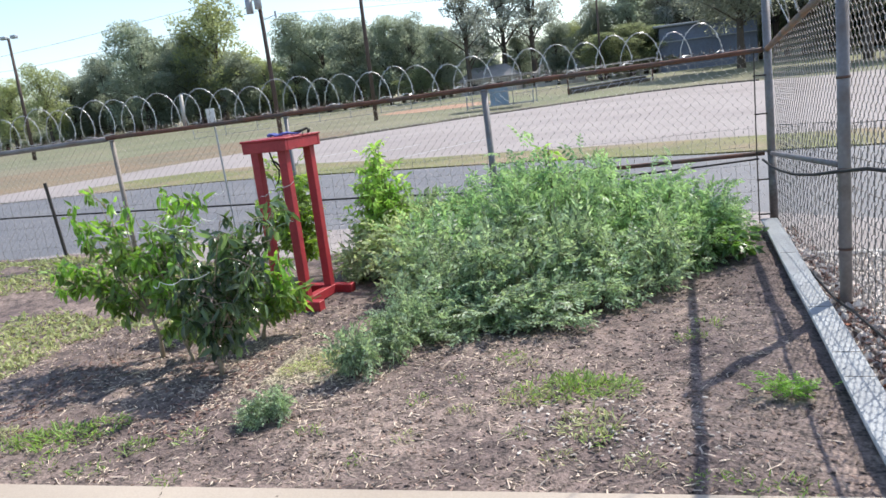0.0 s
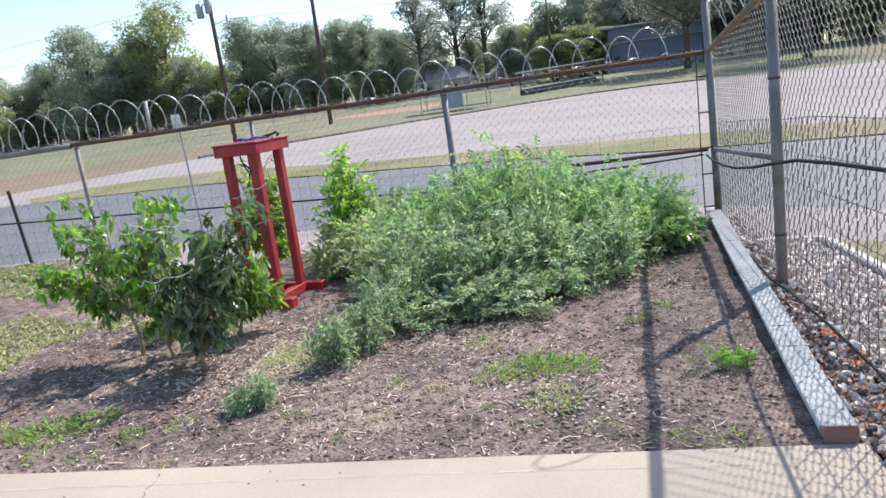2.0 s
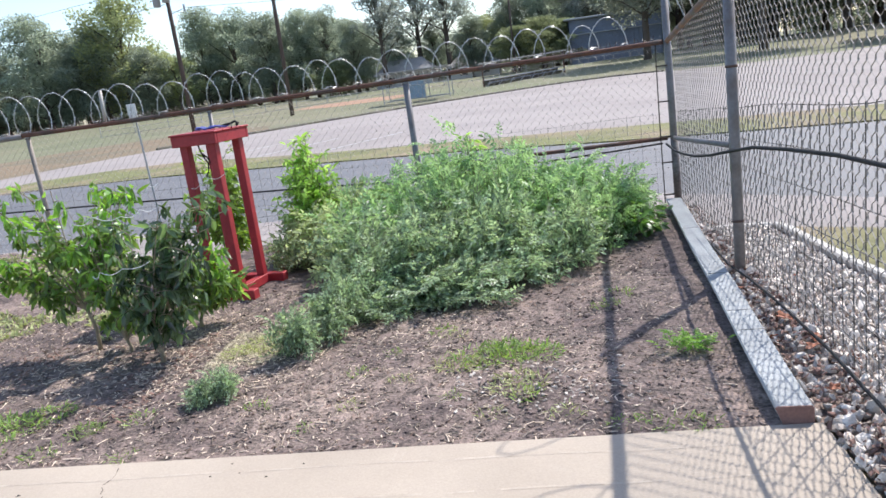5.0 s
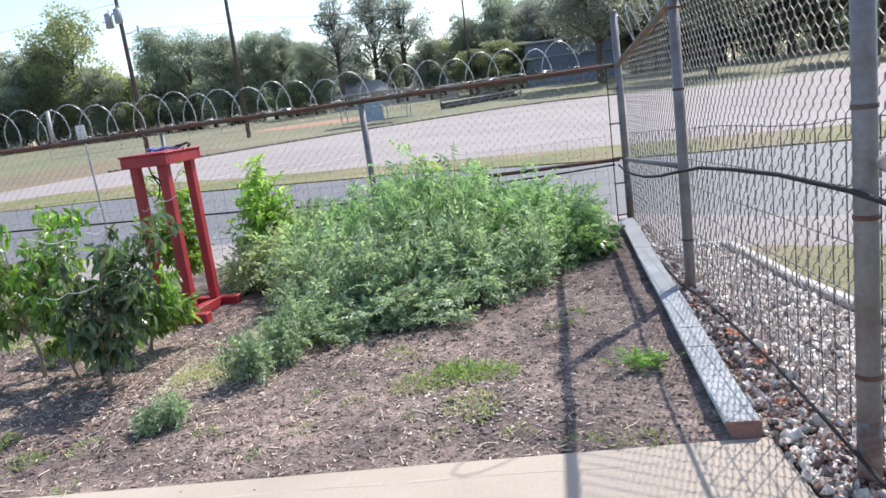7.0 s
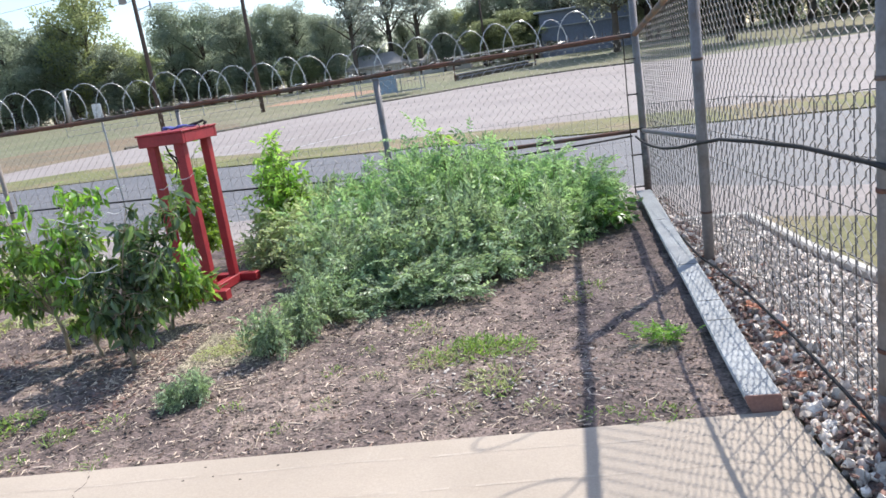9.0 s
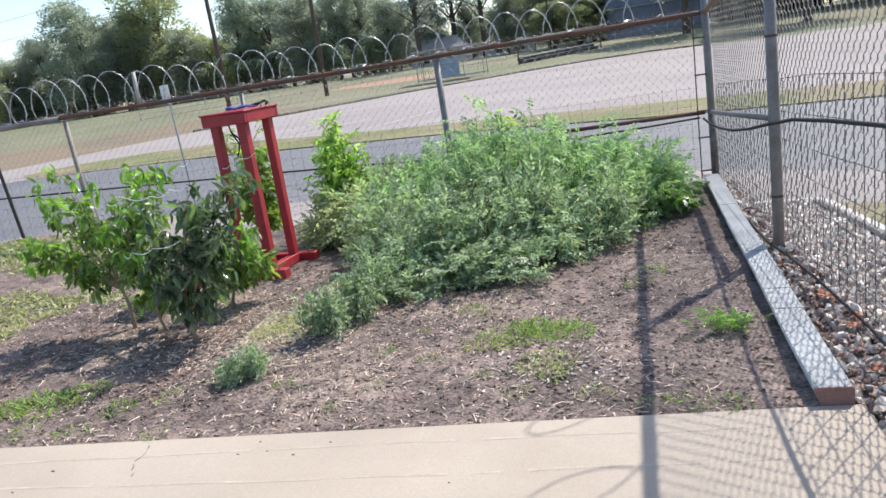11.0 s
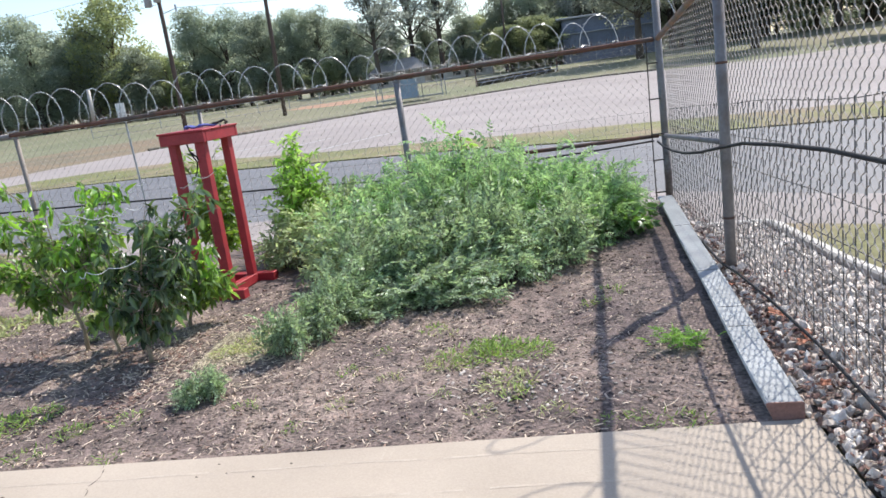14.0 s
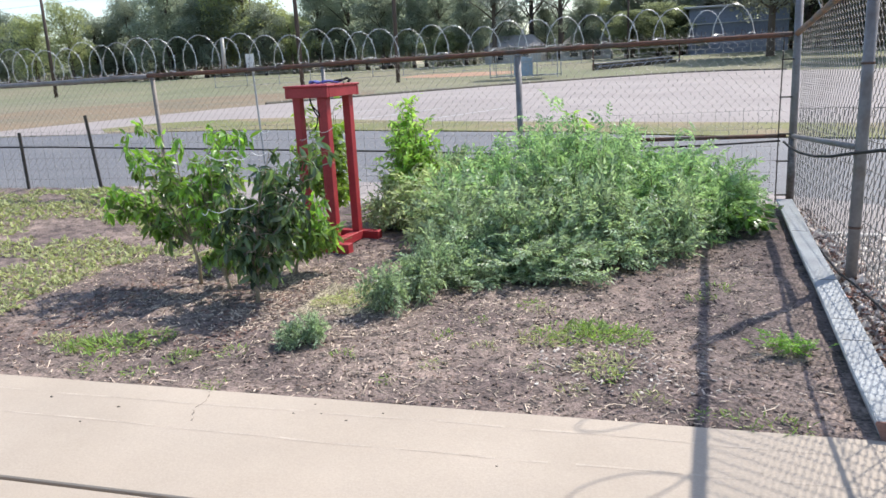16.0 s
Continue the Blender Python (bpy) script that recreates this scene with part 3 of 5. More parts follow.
side = thing("chain_link_fence", "tall galvanised chain link fence with brown top rail beside gravel", "fence")
part("corner_post", post_geo(0.025, 0, -0.3, 2.47, 0.041, (-0.02, 0)), GALV, side, "grey corner post", True)
g = Geo()
g.tube([(0.025, 0, -0.1), (0.02, 0, 0.76)], 0.0435, 14)
part("sleeve", g, RUST_LOW, side, "rusty lower sleeve", True)
for y, h, r in ((-3.05, 2.33, 0.041), (-6.1, 2.80, 0.045), (-9.15, 2.8, 0.045)):
    p = part("post", post_geo(-0.014 if y > -4 else -0.028, y, -0.3, h, r), GALV, side, "", True)
    for z in ((0.42, 0.98, 1.6, 2.2) if y > -4 else (0.48, 1.13, 1.55, 2.3)):
        g = Geo()
        g.tube([(-0.014 if y > -4 else -0.028, y, z - 0.009), (-0.014 if y > -4 else -0.028, y, z + 0.009)], r + 0.004, 14)
        part("band", g, RUST, p, "rusty clamp band", True)
g = Geo()
g.tube([(-0.028, -6.1, -0.1), (-0.028, -6.1, 0.15), (-0.028, -6.1, 0.29)], 0.0465, 14)
part("sleeve", g, RUST_BASE, side, "rusty reddish post base", True)
g = Geo()
g.tube([(0.0, -0.05, side_top(0.05)), (0, -3.05, side_top(3.05)), (0, -6.1, side_top(6.1)), (0, -9.15, side_top(9.15))], 0.031, 10)
part("top_rail", g, RUST_RAIL, side, "orange-brown rusty pipe", True)
g = Geo()
g.tube([(0.015, -0.04, 0.775), (0.01, -1.5, 0.885), (0.005, -3.02, 1.0)], 0.026, 8)
part("mid_rail", g, GALV, side, "grey pipe", True)
g = Geo()
g.tube([(0.02, -6.16, 1.34), (0.0, -9.12, 1.42)], 0.029, 12)
g.tube([(0.02, -6.16, 1.34), (0.02, -6.24, 1.343)], 0.037, 12)
part("mid_rail", g, PALE_PIPE, side, "cream pipe", True)
part("netting", chain_link((0, -1), side_low, lambda u: side_top(u) + 0.04, 9.1, lambda u, z: Vector((0.062, -u - 0.02, z)), 0.048, 0.053, 0.0032), GALV_WIRE, side)
g = Geo()


def weld_top(u):
    return float(np.interp(u, [0, 3.6, 5.3, 5.9, 9.2], [1.07, 1.33, 1.43, 1.49, 1.6]))


for u in np.arange(0.08, 9.1, 0.152):
    g.tube([(0.070, -u, 0.02), (0.070, -u - rng.normal(0, 0.008), weld_top(u) + 0.01)], 0.0034, 4, False)
for k in (0.06, 0.13, 0.22, 0.34, 0.48, 0.64, 0.81, 1.0):
    g.tube([(0.074, -u, k * weld_top(u) + 0.006 * math.sin(u * 3 + k * 9)) for u in np.arange(0.05, 9.1, 0.35)], 0.0034, 4, False)
part("welded_wire", g, DARK_WIRE, side, "dark welded garden wire")

# hoses and cables on the fences
g = Geo()
hose = [(-12.5, -0.06, 0.88), (-9.8, -0.06, 0.84), (-7, -0.06, 0.76), (-4.6, -0.06, 0.69), (-3, -0.06, 0.62), (-1.8, -0.06, 0.66), (-0.7, -0.06, 0.70), (-0.12, -0.07, 0.73)]
g.tube(hose, 0.011, 7)
tagged(part("drip_hose", g, BLACK, None, "", True), "black drip hose tied along the far wire fence", "hose")
g = Geo()
pts = [(0.0, 0.71), (0.5, 0.70), (1.0, 0.715), (1.7, 0.77), (2.4, 0.86), (3.05, 0.965), (3.8, 1.08), (4.56, 1.15), (5.3, 1.205), (6.05, 1.23), (6.9, 1.22), (8.0, 1.2), (9.1, 1.2)]
g.tube([(-0.072, -u, z) for u, z in pts], 0.0125, 8)
tagged(part("garden_hose", g, BLACK, None, "", True), "black garden hose tied along the side fence", "hose")
g = Geo()
pts = [(0.3, 0.05), (1.5, 0.07), (3.05, 0.06), (3.6, 0.12), (4.3, 0.165), (5.17, 0.19), (6.02, 0.16), (7, 0.12), (9, 0.1)]
g.tube([(-0.09, -u, z) for u, z in pts], 0.0095, 7)
tagged(part("ground_cable", g, BLACK, None, "", True), "black cable along the foot of the side fence", "cable")


def razor_coil(name, p0, p1, radius, pitch, seed, label, z0, z1, lean=1.18, side_k=0.6, lift=(0.52, 0.52), tilt=0.0):
    """Helical razor ribbon with barbs, tied on a rail from p0 to p1. lift: the rings' centres over the rail, at both ends, in radii; tilt: how far they hang over sideways."""
    rng = np.random.default_rng(seed)
    a, b = Vector((*p0, z0)), Vector((*p1, z1))
    d = b - a
    along = d.normalized()
    across = Vector((along.y, -along.x, 0)).normalized()
    loops = int(d.length / pitch)
    size = rng.uniform(0.86, 1.1, loops + 2)
    shift = rng.uniform(-0.6, 0.6, loops + 2)
    steps = 26
    path = []
    for i in range(loops * steps):
        t = i / steps
        k = int(t)
        s = size[k] + (size[k + 1] - size[k]) * (t - k)
        sh = shift[k] + (shift[k + 1] - shift[k]) * (t - k)
        ang = 2 * math.pi * t
        up = lift[0] + (lift[1] - lift[0]) * min(1.0, max(0.0, (t / loops - 0.55) / 0.25))
        z = max(0.004 + 0.008 * math.sin(ang * 3), radius * up + 1.05 * radius * s * math.sin(ang) - radius * (1 - s))
        path.append(a + along * (pitch * (t + 0.35 * sh) - lean * radius * s * math.cos(ang)) + across * (side_k * radius * s * math.cos(ang) + tilt * z) + Vector((0, 0, z)))
    coil = thing(name, label, "razor wire")
    g = Geo()
    g.tube(path, 0.0052, 5)
    part("ribbon", g, RAZOR, coil, "", True)
    g = Geo()
    for i in range(3, len(path) - 3, 4):
        p, tan = path[i], (path[i + 1] - path[i - 1]).normalized()
        q = tan.orthogonal().normalized()
        for s in (-1, 1):
            g.raw([p - tan * 0.016, p + tan * 0.016, p + q * (0.022 * s) + tan * 0.020 * s, p + q.cross(tan) * 0.003], [(0, 1, 2), (0, 3, 2), (1, 3, 2)])
    tagged(part("barbed_edge", g, RAZOR, coil), kind="stuff")
    return coil


razor_coil("razor_wire", (-15.8, 0.0), (-0.25, 0.0), 0.235, 0.315, 3, "bright coil of razor wire on the rusty far rail", far_rail_z(-15.8) + 0.035, far_rail_z(-0.2) + 0.035, 0.5, 0.3, (0.85, 0.25))
razor_coil("razor_wire", (0.0, -0.9), (0.0, -3.1), 0.19, 0.42, 4, "coil of razor wire on the sloping side rail", side_top(0.75) + 0.05, side_top(3.1) + 0.05, -0.9, 0.3, (0.5, 0.5), 0.3)
razor_coil("razor_wire", (0.0, -3.1), (0.0, -9.0), 0.33, 0.58, 8, "coil of razor wire on the tall side rail", side_top(3.1) + 0.05, side_top(6.1) + 0.08, -0.6, -0.2, (0.95, 0.95), 0.35)

# thin steel garden posts
for x, h, lean in ((-9.03, 1.28, -0.085), (-10.32, 1.06, 0.0), (-11.8, 1.1, 0.02)):
    tp = thing("garden_post", "thin dark steel garden post by the far fence", "post", "garden posts")
    g = Geo()
    m = Matrix.Translation((x, -0.09, 0)) @ Matrix.Rotation(lean, 4, "Y")
    g.box((-0.022, -0.004, -0.2), (0.022, 0.004, h), m)
    g.box((-0.004, 0.004, -0.2), (0.004, 0.034, h), m)
    part("shaft", g, TPOST, tp)
    g = Geo()
    for z in np.arange(0.1, h - 0.05, 0.09):
        g.box((-0.012, -0.011, z), (0.012, -0.004, z + 0.03), m)
    tagged(part("studs", g, TPOST, tp), kind="stuff")

# timber edging
tim = thing("timber_edging", "weathered grey timber beam edging the bed, sawn red-brown end", "timber")
a, b = Vector((-0.395, -5.61, 0)), Vector((-0.06, -0.12, 0))
d = b - a
m = Matrix.Translation(a) @ Matrix.Rotation(math.atan2(d.y, d.x), 4, "Z")
# Left face is undercut to hide it and keep it in shade.
SECTION = ((-0.096, -0.03), (-0.096, 0.078), (-0.088, 0.088), (0.068, 0.088), (0.076, 0.078), (0.034, -0.03))


def beam_geo(stations):
    """The beam's chamfered section carried along it, slightly wavy."""
    g = Geo()
    for u in stations:
        s = 0.004 * math.sin(u * 2.3)
        g.v.extend(tuple(m @ Vector((u, y + s, z))) for y, z in SECTION)
    n = len(stations) - 1
    for i in range(n):
        o = i * 6
        g.f.extend((o + j, o + 6 + j, o + 6 + (j + 1) % 6, o + (j + 1) % 6) for j in range(6))
    g.f.extend((tuple(range(5, -1, -1)), tuple(range(n * 6, n * 6 + 6))))
    return g


part("beam", beam_geo(list(np.linspace(0.006, d.length, 10))), TIMBER, tim)
part("sawn_end", beam_geo([-0.004, 0.004]), TIMBER_END, tim, "red-brown sawn end")
for u in (1.05, 1.42, 2.3, 3.9):
    g = Geo()
    g.box((u, -0.089, 0.0875), (u + 0.005, 0.06, 0.0895), m)
    part("split", g, CRACK, tim, "dark cross crack")


# ---- red stand ----
stand = thing("red_stand", "tall red-painted wooden stand with four square legs", "stand", at=pose(-4.585, -2.14, 0, 0, 0, -8))
W, D, H = 0.235, 0.30, 1.60


def bar(name, lo, hi, label="", parent=None, bevel=0.005, material=None):
    g = Geo()
    g.box(lo, hi, None, bevel)
    return part(name, g, material or RED, parent or stand, label)


bar("apron", (-W, -D, H - 0.118), (W, -D + 0.038, H - 0.018))
bar("apron", (-W, D - 0.038, H - 0.118), (W, D, H - 0.018))
bar("apron", (-W, -D + 0.04, H - 0.116), (-W + 0.038, D - 0.04, H - 0.019))
bar("apron", (W - 0.038, -D + 0.04, H - 0.116), (W, D - 0.04, H - 0.019))
for i in range(4):
    bar("slat", (-W - 0.01, -D - 0.012 + i * 0.1565, H - 0.018), (W + 0.01, -D - 0.012 + i * 0.1565 + 0.150, H))
for sx in (-1, 1):
    for sy in (-1, 1):
        x0, y0 = sx * (W - 0.087), sy * (D - 0.087)
        bar("leg", (x0 - 0.04, y0 - 0.04, 0.085), (x0 + 0.04, y0 + 0.04, H - 0.02))
for sy in (-1, 1):
    y0 = sy * (D - 0.0)
    bar("foot", (-W - 0.02, y0 - 0.05, -0.01), (W + 0.125, y0 + 0.05, 0.088))
bar("runner", (W - 0.13, -D + 0.055, 0.01), (W - 0.042, D - 0.055, 0.098))
bar("runner", (-W + 0.042, -D + 0.055, 0.01), (-W + 0.13, D - 0.055, 0.098))
cord = thing("blue_cord", "loose blue cord lying on the red stand", "cord", at=pose(-4.585, -2.14, 1.60, 0, 0, -8))
g = Geo()
rng = np.random.default_rng(9)
g.tube([(-0.16 + 0.30 * i / 40 + 0.05 * math.sin(i * 0.9), 0.02 + 0.10 * math.sin(i * 0.53), 0.012 + 0.010 * (1 + math.sin(i * 1.7))) for i in range(41)], 0.009, 6)
part("loops", g, BLUE_CLOTH, cord, "", True)
clip = thing("black_clamp", "small black clamp lying on the red stand", "clamp", at=pose(-4.40, -2.10, 1.60, 0, 0, 20))
g = Geo()
g.tube([(-0.09, 0, 0.015), (-0.03, 0.01, 0.03), (0.02, 0.0, 0.035), (0.06, 0.02, 0.05), (0.09, 0.0, 0.03), (0.07, -0.02, 0.016)], 0.012, 6)
part("grip", g, BLACK, clip, "", True)
g = Geo()
g.tube([(0.02, 0.0, 0.033), (0.03, -0.12, 0.012), (0.035, -0.205, 0.004)], 0.006, 5)
part("cord_end", g, BLACK, clip, "", True)

g = Geo()
g.tube([(-0.36, 0.02, -0.09), (-0.35, 0.03, -0.17), (-0.33, 0.04, -0.24), (-0.30, 0.05, -0.30), (-0.31, 0.05, -0.37), (-0.34, 0.05, -0.43)], 0.008, 6)
g.tube([(-0.34, 0.03, -0.20), (-0.29, 0.04, -0.25), (-0.27, 0.05, -0.31)], 0.009, 6)
tagged(part("hanging_cord", g, BLACK, None, "", True), "black cord hanging under the red stand's top", "cord").matrix_basis = pose(-4.40, -2.10, 1.585)

# ---- garden plants ----
# one compound leaf: a rib with leaflets on both sides
FROND_V, FROND_F = [], []
for side_, pos_, size_ in ((0, 0.92, 0.34), (1, 0.80, 0.30), (-1, 0.76, 0.30), (1, 0.60, 0.34), (-1, 0.56, 0.34), (1, 0.40, 0.30), (-1, 0.36, 0.30), (1, 0.20, 0.20), (-1, 0.17, 0.20)):
    root = np.array((pos_, 0.0, 0.12 * math.sin(pos_ * 2.8) - 0.28 * pos_ * pos_))
    way = np.array((1.0, 0, -0.6)) if side_ == 0 else np.array((0.6, side_ * 0.85, -0.35))
    way = way / np.linalg.norm(way)
    across = np.cross(way, (0, 0, 1.0))
    across = across / np.linalg.norm(across)
    o = len(FROND_V)
    FROND_V += [tuple(root), tuple(root + way * size_ * 0.42 + across * size_ * 0.24 + (0, 0, 0.03)), tuple(root + way * size_ - (0, 0, 0.05)), tuple(root + way * size_ * 0.42 - across * size_ * 0.24 + (0, 0, 0.03))]
    FROND_F += [(o, o + 1, o + 2), (o, o + 2, o + 3)]

# one drooping blade with a fold along its middle
BLADE_V = [(0, 0, 0), (0.3, 0.165, 0.05), (0.65, 0.145, -0.03), (1.0, 0, -0.18), (0.65, -0.145, -0.03), (0.3, -0.165, 0.05), (0.32, 0, 0.0), (0.66, 0, -0.06)]
BLADE_F = [(0, 6, 1), (6, 7, 2, 1), (7, 3, 2), (0, 5, 6), (6, 5, 4, 7), (7, 4, 3)]


def stems(g, tips, rng, r0, base=(0, 0, 0), bend=0.25):
    """Bent, tapering stems from the base to the tips."""
    b = Vector(base)
    for p in tips:
        p = Vector(p)
        mid = b.lerp(p, 0.5) + Vector((rng.normal(0, 0.04), rng.normal(0, 0.04), bend * (p - b).length * 0.3))
        path = [b * (1 - t) ** 2 + mid * (2 * t * (1 - t)) + p * t * t for t in np.linspace(0, 1, 6)]
        g.tube(path, [r0 * (1 - 0.8 * t) for t in np.linspace(0, 1, 6)], 5, False)


def tomato_mesh(seed, h, r, shoots, per_shoot, leaf):
    """Unit plant: shoots rising from the base, each carrying a spray of compound leaves along its outer part."""
    rng = np.random.default_rng(seed)
    g = Geo()
    pos, out = [], []
    for i in range(shoots):
        a = rng.uniform(0, 2 * math.pi)
        rho = r * rng.uniform(0.0, 1.0) ** 0.55 * (0.85 + 0.25 * math.sin(a * 3 + seed))
        top = h * math.sqrt(max(0.06, 1.02 - (rho / (r * 1.15)) ** 2)) * rng.uniform(0.62, 1.08) * (0.9 + 0.14 * math.sin(a * 4 + seed * 2))
        low = i % 4 == 0
        if low:
            top *= rng.uniform(0.2, 0.6)
        tip = Vector((rho * math.cos(a), rho * math.sin(a), top))
        mid = Vector((tip.x * 0.35, tip.y * 0.35, top * 0.7))
        path = [mid * (2 * t * (1 - t)) + tip * t * t for t in np.linspace(0, 1, 6)]
        g.tube(path, [0.007 * (1 - 0.75 * t) for t in np.linspace(0, 1, 6)], 4, False)
        for _ in range(per_shoot):
            t = rng.uniform(0.3, 1.0) ** 0.7
            p = mid * (2 * t * (1 - t)) + tip * t * t
            b = rng.uniform(0, 2 * math.pi)
            pos.append((p.x + 0.02 * math.cos(b), p.y + 0.02 * math.sin(b), max(0.02, p.z + rng.normal(0, 0.015))))
            out.append((math.cos(b) + 0.5 * math.cos(a), math.sin(b) + 0.5 * math.sin(a), rng.uniform(-0.6, 1.0) + (0.8 if t > 0.9 else 0.0)))
    pos, out = np.array(pos), np.array(out)
    v, f = scatter(FROND_V, FROND_F, turns(out, rng, 1.0), pos, leaf * rng.uniform(0.5, 1.2, len(pos)))
    return quick("foliage", v, f), g.mesh("stem", True)


TOMATO_KINDS = []
for s in range(5):
    TOMATO_KINDS.append(tomato_mesh(40 + s, 1.0, 0.55, 42, 10, 0.195))


for s in range(2):
    TOMATO_KINDS.append(tomato_mesh(50 + s, 0.9, 0.5, 24, 9, 0.33))

LOW_TOMATO = len(TOMATO_KINDS)
for s in range(4):
    TOMATO_KINDS.append(tomato_mesh(60 + s, 0.6, 0.55, 36, 10, 0.195))
BACKLIT_KINDS = [(a.copy(), b) for a, b in TOMATO_KINDS]
WISPY_KINDS = [(a.copy(), b) for a, b in TOMATO_KINDS]


def tomato(x, y, h, spread, kind, turn, label, group="tomato plants in the bed", backlit=False, wispy=False):
    """A bushy tomato plant: stem and feathery foliage."""
    tall = 1.0
    if kind < 5 and h < 0.85 * spread:
        kind, tall = LOW_TOMATO + kind % 4, 0.6
    fol, stem = (WISPY_KINDS if wispy else BACKLIT_KINDS if backlit else TOMATO_KINDS)[kind]
    ob = thing("tomato_plant", label, "tomato plant", group, at=Matrix.Translation((x, y, soil_z(x, y) - 0.01)) @ Matrix.Rotation(turn, 4, "Z") @ Matrix.Diagonal((spread, spread, h / tall, 1)))
    part("foliage", fol, WISPY_TOMATO if wispy else BACKLIT_TOMATO if backlit else TOMATO, ob)
    part("stem", stem, STEM, ob)
    return ob


rng = np.random.default_rng(77)
rows = [(-0.62, -3.75, -0.35, 1.05, 0.50), (-1.10, -3.55, -0.45, 1.08, 0.48), (-1.62, -3.45, -0.75, 1.02, 0.48), (-2.12, -3.25, -1.0, 0.92, 0.48), (-2.60, -3.05, -1.35, 0.76, 0.46), (-2.95, -2.9, -1.75, 0.55, 0.44), (-3.2, -3.0, -2.5, 0.42, 0.42)]
for y, x0, x1, h, step in rows:
    for x in np.arange(x0, x1, step):
        taper = min(1.0, 0.36 + (x1 + 0.15 - x) * 0.44) * min(1.0, 0.66 + (x - x0) * 0.35)
        hh = h * taper * rng.uniform(0.9, 1.12)
        tomato(x + rng.normal(0, 0.07), y + rng.normal(0, 0.06), hh, rng.uniform(0.72, 0.92), int(rng.integers(0, 5)), rng.uniform(0, 6.28), "feathery backlit green tomato plant in a dense sprawling row" if y > -1.8 else "feathery grey-green tomato plant in a dense sprawling row", backlit=y > -1.8)
for x, y, h, s in ((-3.15, -3.45, 0.42, 0.5),):
    tomato(x, y, h, s, int(rng.integers(0, 5)), rng.uniform(0, 6.28), "low tomato plant sprawling at the edge of the row")
tomato(-3.33, -4.14, 0.42, 0.34, 5, 1.0, "bushy tomato plant sprawling on bare soil at the row's end", "small plants")
tomato(-3.16, -3.84, 0.42, 0.34, 6, 2.6, "bushy tomato plant sprawling on bare soil at the row's end", "small plants")
tomato(-3.70, -4.93, 0.19, 0.20, 6, 2.0, "small pale green tomato seedling in bare soil", "small plants")
tomato(-3.58, -4.84, 0.26, 0.20, 5, 0.7, "small pale green tomato seedling in bare soil", "small plants")
for x, y, h, w, kind, turn in ((-3.93, -1.25, 0.75, 0.8, 5, 0.4), (-4.25, -1.45, 0.5, 0.6, 6, 1.4), (-3.62, -0.85, 0.9, 0.8, 6, 2.4), (-3.66, -1.7, 0.6, 0.7, 5, 3.4), (-3.45, -2.3, 0.5, 0.6, 6, 4.4)):
    tomato(x, y, h, w, kind, turn, "thin wispy tomato plant behind the red stand", "small plants", wispy=True)


def blade_plant(name, label, category, material, x, y, branches, seed, leaf, per_branch, trunk, group, droop=0.9, woody=True, tip_material=None):
    """A bush with a trunk, branches to the given tips and drooping blades along them."""
    rng = np.random.default_rng(seed)
    ob = thing(name, label, category, group, at=Matrix.Translation((x, y, soil_z(x, y) - 0.01)))
    g = Geo()
    fork = Vector((rng.normal(0, 0.02), rng.normal(0, 0.02), trunk))
    g.tube([(0, 0, -0.03), (0.01, 0.0, trunk * 0.5), fork], [0.02, 0.016, 0.012], 7)
    pos, out, young = [], [], []
    for tip in branches:
        tip = Vector(tip)
        mid = fork.lerp(tip, 0.5) + Vector((rng.normal(0, 0.03), rng.normal(0, 0.03), 0.06))
        path = [fork * (1 - t) ** 2 + mid * (2 * t * (1 - t)) + tip * t * t for t in np.linspace(0, 1, 7)]
        g.tube(path, [0.008 * (1 - 0.75 * t) for t in np.linspace(0, 1, 7)], 5, False)
        for _ in range(per_branch // 9):
            t = rng.uniform(0.25, 1.0) ** 0.75
            p = fork * (1 - t) ** 2 + mid * (2 * t * (1 - t)) + tip * t * t
            a = rng.uniform(0, 2 * math.pi)
            reach = Vector((math.cos(a), math.sin(a), rng.uniform(-0.3, 1.2))) * rng.uniform(0.05, 0.16)
            g.tube([p, p + reach * 0.6 + Vector((0, 0, 0.01)), p + reach], [0.004, 0.003, 0.002], 4, False)
            for _ in range(9):
                q = p + reach * rng.uniform(0.35, 1.1)
                b = rng.uniform(0, 2 * math.pi)
                pos.append((q.x + 0.012 * math.cos(b), q.y + 0.012 * math.sin(b), q.z + rng.normal(0.0, 0.012)))
                young.append(t > 0.75 and p.z > 0.45)
                out.append((math.cos(b), math.sin(b), -droop * rng.uniform(-0.7, 2.4) + (0.4 if t > 0.9 else 0.0)))
    pos, out, young = np.array(pos), np.array(out), np.array(young)
    for name, sel, m in (("foliage", ~young, material), ("young_leaves", young, tip_material or material)):
        v, f = scatter(BLADE_V, BLADE_F, turns(out[sel], rng, 0.8), pos[sel], leaf * rng.uniform(0.5, 1.3, int(sel.sum())))
        part(name, quick(name, v, f), m, ob)
    part("stem", g, WOODY if woody else STEM, ob, "", True)
    return ob


def fan(seed, count, r, h0, h1, cx=0.0, cy=0.0):
    rng = np.random.default_rng(seed)
    return [(cx + r * math.sqrt(rng.random()) * math.cos(a), cy + r * math.sqrt(rng.random()) * math.sin(a), rng.uniform(h0, h1)) for a in np.linspace(0, 6.28, count, endpoint=False)]


PG = "pepper bushes beside the stand"
deep = random.Random(70)


def spread_out(tips, depth):
    """The same branch tips, set to and fro across the bush."""
    return [(x, deep.uniform(-depth, depth), z) for x, z in tips]


